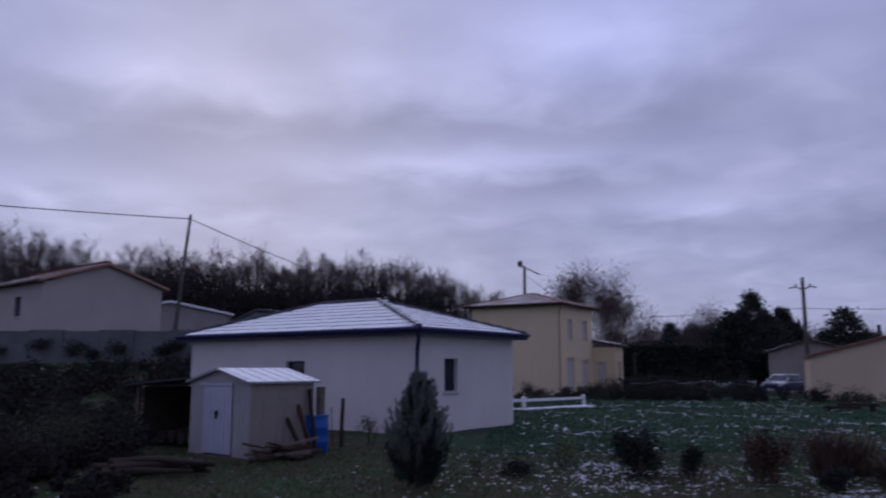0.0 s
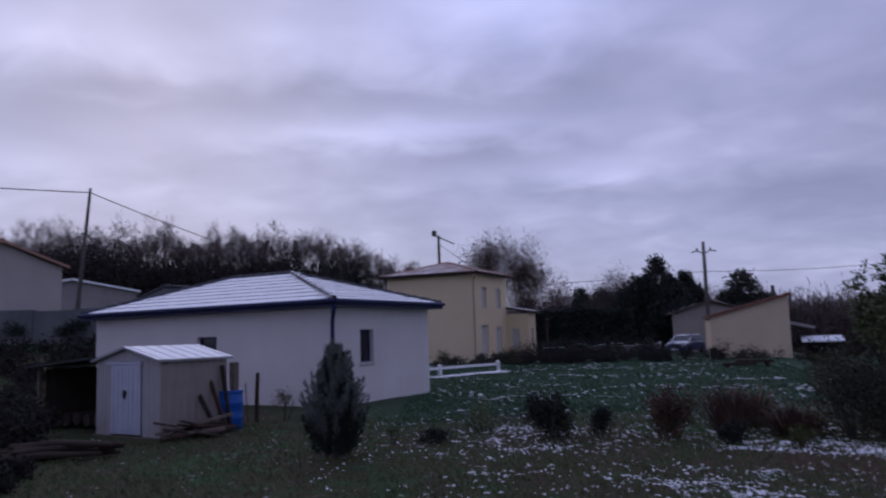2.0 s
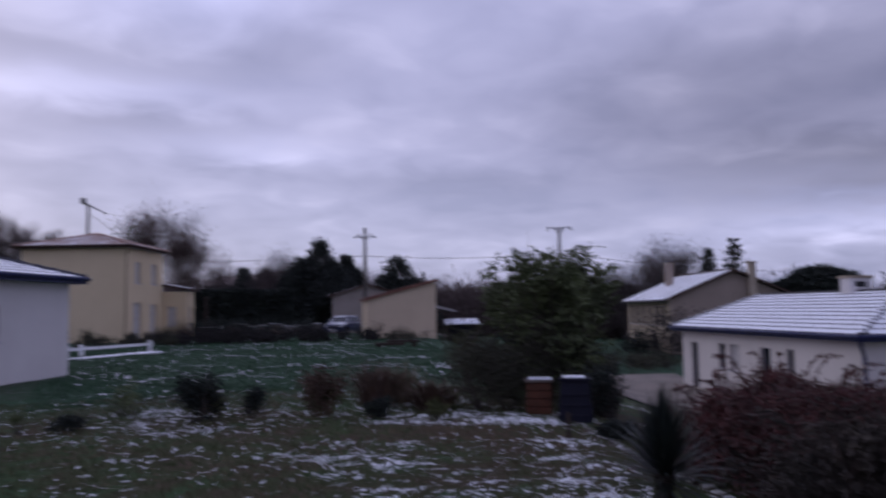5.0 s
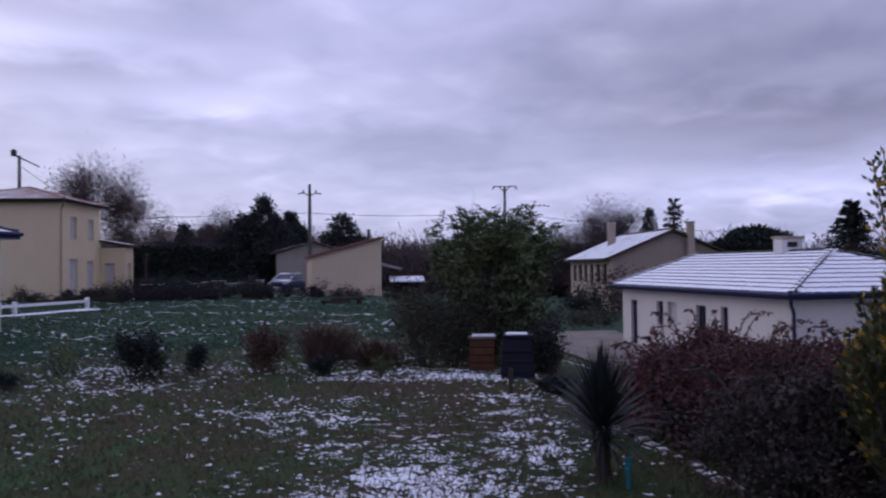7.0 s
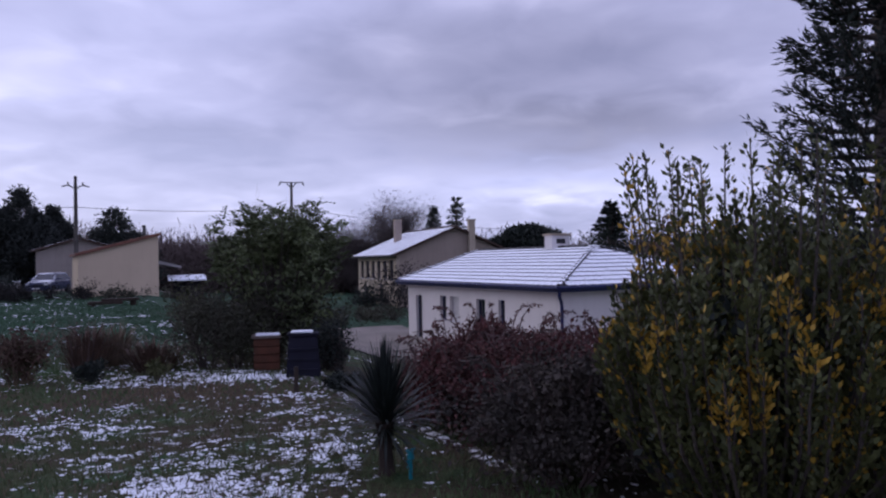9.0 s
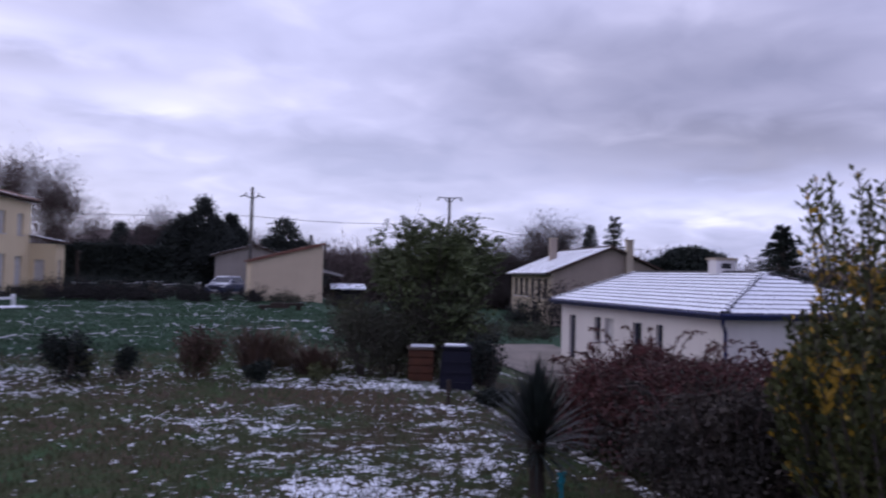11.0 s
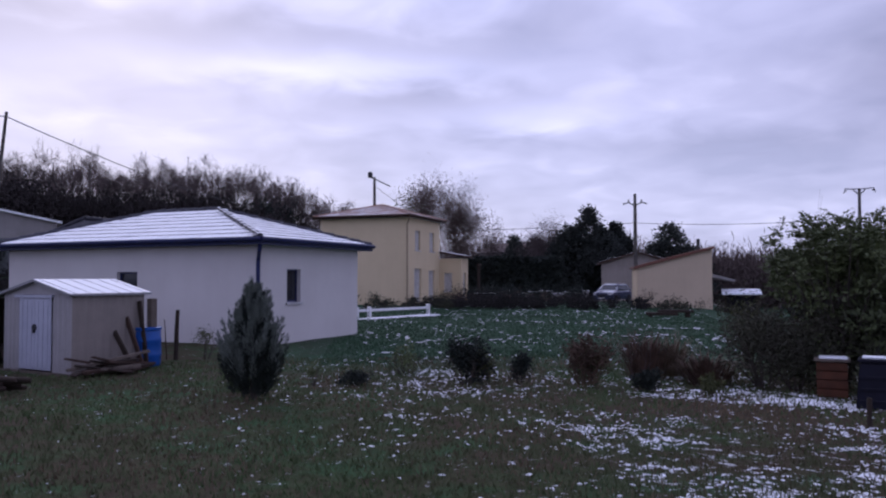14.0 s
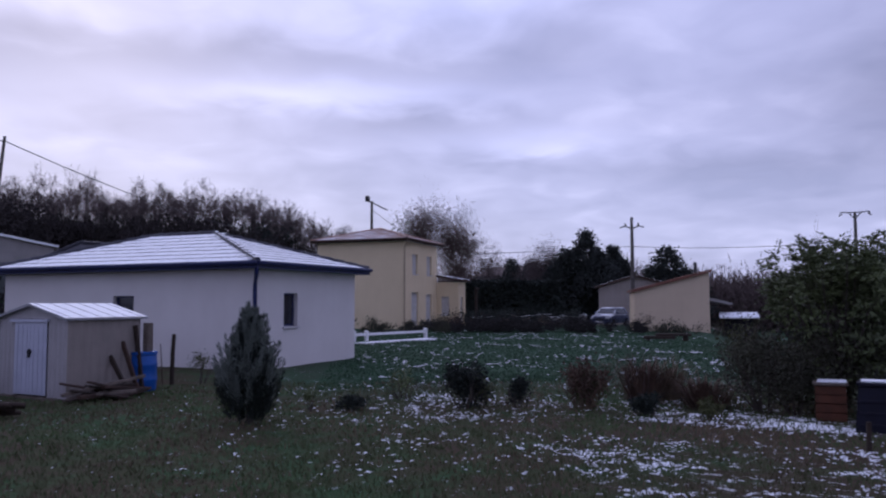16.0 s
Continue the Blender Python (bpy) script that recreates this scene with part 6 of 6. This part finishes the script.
clipped_hedge()
thicket("lane_hedge", "low brown winter hedge along the meadow", 9.5, 22.5, 45, 50, 0.25, 0.75, 44, 0.085, M_LEAF_SLOPE, R5, 330)
thicket("garden_shrubs", "mixed dark garden shrubs before the lane", 12.5, 22.3, 50, 60, 0.6, 1.4, 46, 0.13, M_LEAF_DARK, R5, 260)
thicket("garden_shrubs", "reddish garden shrubs before the lane", 12.5, 22.3, 48, 58, 0.4, 1.0, 26, 0.11, M_LEAF_RUST, R5, 160)
thicket("house_shrubs", "low dark shrubs along the ochre house", 5.0, 12.5, 43, 46, 0.3, 1.1, 22, 0.085, M_LEAF_HEDGE, R5, 330)
thicket("meadow_edge_shrubs", "dark winter shrubs along the far edge of the meadow", 12.5, 26.5, 42.5, 45.5, 0.35, 1.0, 60, 0.085, M_LEAF_SLOPE, R5, 300)
thicket("garage_shrubs", "low bare shrubs along the garage wall", 26.5, 36.0, 42, 43.5, 0.3, 0.9, 24, 0.09, M_LEAF_HEDGE, R5, 160)
thicket("far_woods", "brown winter woods beyond the garage", 29.5, 46.0, 92, 120, 4.2, 6.6, 200, 0.8, M_TWIG_FAR, R5, 760, 0.0, 0.6, 0.11)
thicket("far_woods", "dim winter woods on the horizon", 12, 32, 125, 165, 5.0, 8.6, 130, 1.0, M_TWIG_FAR, R5, 620, 0.0, 0.6, 0.11)
thicket("far_woods", "dark winter woods beyond the bungalow", 43.0, 84.0, 92, 140, 4.5, 7.0, 170, 0.9, M_TWIG_FAR, R5, 600, 0.0, 0.6, 0.10)
thicket("slope_growth", "low dark growth beside the lean-to", -40, -21.0, 10.5, 15.5, 0.10, 0.30, 130, 0.07, M_LEAF_SLOPE, R5, 200)
thicket("slope_growth", "dark brambles on the slope below the terrace wall", -40, -17.0, 30, 39, 0.3, 0.9, 170, 0.14, M_LEAF_SLOPE, R5, 160)
thicket("slope_growth", "dark garden growth left of the lean-to", -40, -20.5, 15, 30, 0.3, 0.85, 210, 0.10, M_LEAF_SLOPE, R5, 240)
def terrace_plants():
    b = Build()
    for i in range(13):
        x = -29 + 18 * (i + R5.uniform(0.1, 0.9)) / 13
        w = R5.uniform(0.35, 0.6)
        cloud(b, (x, 37.25, R5.uniform(2.3, 2.9)), (w, 0.25, w * 0.6), 420, 0.11, R5, 16, 0.25, 0.55, -1.0, -0.2, 0.3)
    solid("terrace_plants", b, M_LEAF_DARK, "dark plants hanging on the terrace wall", "plants", kind="stuff")


terrace_plants()
thicket("drive_shrubs", "low brown shrubs beyond the end of the drive", 42.4, 47.5, 41, 50, 0.3, 0.9, 40, 0.11, M_LEAF_HEDGE, R5, 200)
thicket("drive_shrubs", "dark climbing growth at the beige house", 44.5, 47.0, 56, 58, 1.0, 2.2, 10, 0.15, M_LEAF_DARK, R5, 300)
thicket("drive_shrubs", "dark low shrubs by the drive", 36.0, 42.2, 24, 34, 0.7, 1.5, 22, 0.18, M_LEAF_DARK, R5, 120)
thicket("house_tree_growth", "dark bush at the corner of the beige house", 47.4, 48.8, 54, 56, 2.0, 3.6, 7, 0.16, M_LEAF_BROWN, R5, 420)
shrub("grey_bush", "dark grey-green round bush on the slope", place(-25.2, 14.6), 1.15, 0.92, 2600, 0.05, M_LEAF_HEDGE, R1, "", 10, 40)
shrub("grey_bush", "dark round bush in the shade of the slope", place(-28.0, 13.0), 1.1, 0.7, 1600, 0.07, M_LEAF_BROWN, R1, "", 10, 30)
for i in range(7):
    b = Build().tube([(-0.8, 0, 0.05), (0.0, 0.04, 0.09), (0.8, -0.03, 0.06)], [0.05, 0.06, 0.035], 7)
    solid("cut_branch", b, M_DARKWOOD, "cut branch lying in a low brush pile", "branch", place(-19.3 + R1.uniform(-1.2, 1.2), 13.7 + R1.uniform(-0.3, 0.3), R1.uniform(-25, 25), 0.03 * i), "cut branches")


# ---- grass and settled snow ----
def snow_cover(x, y):
    """Share of the grass that snow still covers."""
    d = math.hypot(x, y)
    az = math.degrees(math.atan2(x, y))
    s = x - lerp_table(EDGE, y)
    if s > 0.4:
        return 0.04
    side = smooth01(-14, 6, az)
    if d < 11.2:
        heavy = smooth01(13, 37, az) * smooth01(46.5, 43.5, az) * smooth01(10.6, 9.4, d)
        middle = smooth01(2, 10, az) * smooth01(10.8, 10.2, d) * smooth01(8.6, 9.4, d)
        return 0.006 + 0.036 * side * side + 0.66 * heavy + 0.14 * middle
    row = smooth01(11.2, 11.8, d) * smooth01(16.0, 13.5, d) * smooth01(1, 8, az)
    strong = row * smooth01(23, 28, az) * smooth01(12.9, 12.3, d)
    return 0.012 + 0.06 * side + 0.24 * row + 0.5 * strong


def snow_patches():
    r = random.Random(9)
    near, far = Build(), Build()

    def blob(b, x, y, s, k, up=0.0):
        """A flat ragged patch, longer one way than the other."""
        z = ground_z(x, y)
        n = len(b.v)
        t, long = r.uniform(0, 6.28), r.uniform(1.0, 1.9)
        ct, st = math.cos(t), math.sin(t)
        rim = [r.uniform(0.45, 1.45) for _ in range(k)]
        b.v.append((x, y, z + 0.009 + s * 0.12 + up))
        for f, dz in ((0.62, 0.008 + s * 0.10 + up), (1.0, 0.004 + up)):
            for i in range(k):
                a = 2 * math.pi * i / k
                q = s * rim[i] * f
                u, v = math.cos(a) * q * long, math.sin(a) * q
                b.v.append((x + u * ct - v * st, y + u * st + v * ct, z + dz))
        for i in range(k):
            j = (i + 1) % k
            b.f += [(n, n + 1 + i, n + 1 + j), (n + 1 + i, n + 1 + k + i, n + 1 + k + j, n + 1 + j)]

    step = 0.046
    y = 2.0
    while y < 17.0:
        x = -7.0
        while x < 13.0:
            d = math.hypot(x, y)
            if 3.6 < d < 17:
                c = snow_cover(x, y)
                v = 0.45 * noise.noise((x * 0.5, y * 0.5, 7.0)) + 0.55 * noise.noise((x * 1.6, y * 1.6, 2.0)) + 0.65 * noise.noise((x * 5.0, y * 5.0, 9.0))
                p = 0.78 * c * max(0.0, 0.55 + 1.8 * v) ** 2
                if r.random() < p:
                    blob(near, x + r.uniform(0, step), y + r.uniform(0, step), 0.008 + 0.017 * r.random() ** 1.7 + 0.009 * min(1.0, p), 7)
            x += step
        y += step
    step = 0.25
    y = 16.0
    while y < 46.0:
        x = -2.0
        while x < 21.5:
            if lerp_table(EDGE, y) > x and x > 1.8 + (y - 17) * 0.1:
                v = 0.5 * noise.noise((x * 0.3, y * 0.3, 3.0)) + 0.6 * noise.noise((x * 1.3, y * 1.3, 5.0)) + r.uniform(-0.3, 0.3)
                if v > 0.20 + 0.13 * smooth01(17, 30, y):
                    blob(far, x + r.uniform(0, step), y + r.uniform(0, step), 0.020 + 0.048 * r.random() ** 2, 7, 0.026)
            x += step
        y += step
    solid("snow_patches", near, M_SNOW, "small patches of settled snow on the lawn", "snow", kind="stuff")
    solid("meadow_snow", far, M_SNOW, "flecks of settled snow across the meadow", "snow", kind="stuff")


snow_patches()


def grass():
    r = random.Random(14)
    g, s = Build(), Build()
    count = 0
    while count < 70000:
        az, d = r.uniform(-26, 62), 4.2 + 13.0 * r.random() ** 1.25
        x, y = d * math.sin(radians(az)), d * math.cos(radians(az))
        if x - lerp_table(EDGE, y) > 0.6:
            count += 1
            continue
        b = s if noise.noise((x * 0.6, y * 0.6, 11.0)) + r.uniform(-0.5, 0.5) > 0.34 else g
        z = ground_z(x, y)
        h = r.uniform(0.025, 0.07) * (1.0 + 0.4 * noise.noise((x, y, 5.0)))
        a = r.uniform(0, 6.28)
        w = 0.004 + 0.0007 * d
        dx, dy = math.cos(a) * w, math.sin(a) * w
        lx, ly = r.uniform(-0.6, 0.6) * h, r.uniform(-0.6, 0.6) * h
        n = len(b.v)
        b.v += [(x - dx, y - dy, z - 0.005), (x + dx, y + dy, z - 0.005), (x + lx, y + ly, z + h)]
        b.f.append((n, n + 1, n + 2))
        count += 1
    tall = Build()
    for _ in range(42000):
        y = 16.0 + 29.0 * r.random() ** 1.2
        x = r.uniform(1.0 + (y - 17) * 0.12, min(22.0, lerp_table(EDGE, y)))
        z, h, w = ground_z(x, y), r.uniform(0.02, 0.065), 0.012 + 0.0006 * y
        a = r.uniform(0, 6.28)
        dx, dy = math.cos(a) * w, math.sin(a) * w
        n = len(tall.v)
        tall.v += [(x - dx, y - dy, z - 0.01), (x + dx, y + dy, z - 0.01), (x + r.uniform(-0.5, 0.5) * h, y + r.uniform(-0.5, 0.5) * h, z + h)]
        tall.f.append((n, n + 1, n + 2))
    solid("meadow_grass", tall, M_MEADOW_GRASS, "short dark green grass of the meadow", "grass", kind="stuff")
    solid("lawn_grass", g, M_GRASS, "short green winter grass of the lawn", "grass", kind="stuff")
    solid("dry_grass", s, M_STRAW, "dry brown blades among the lawn", "grass", kind="stuff")


grass()
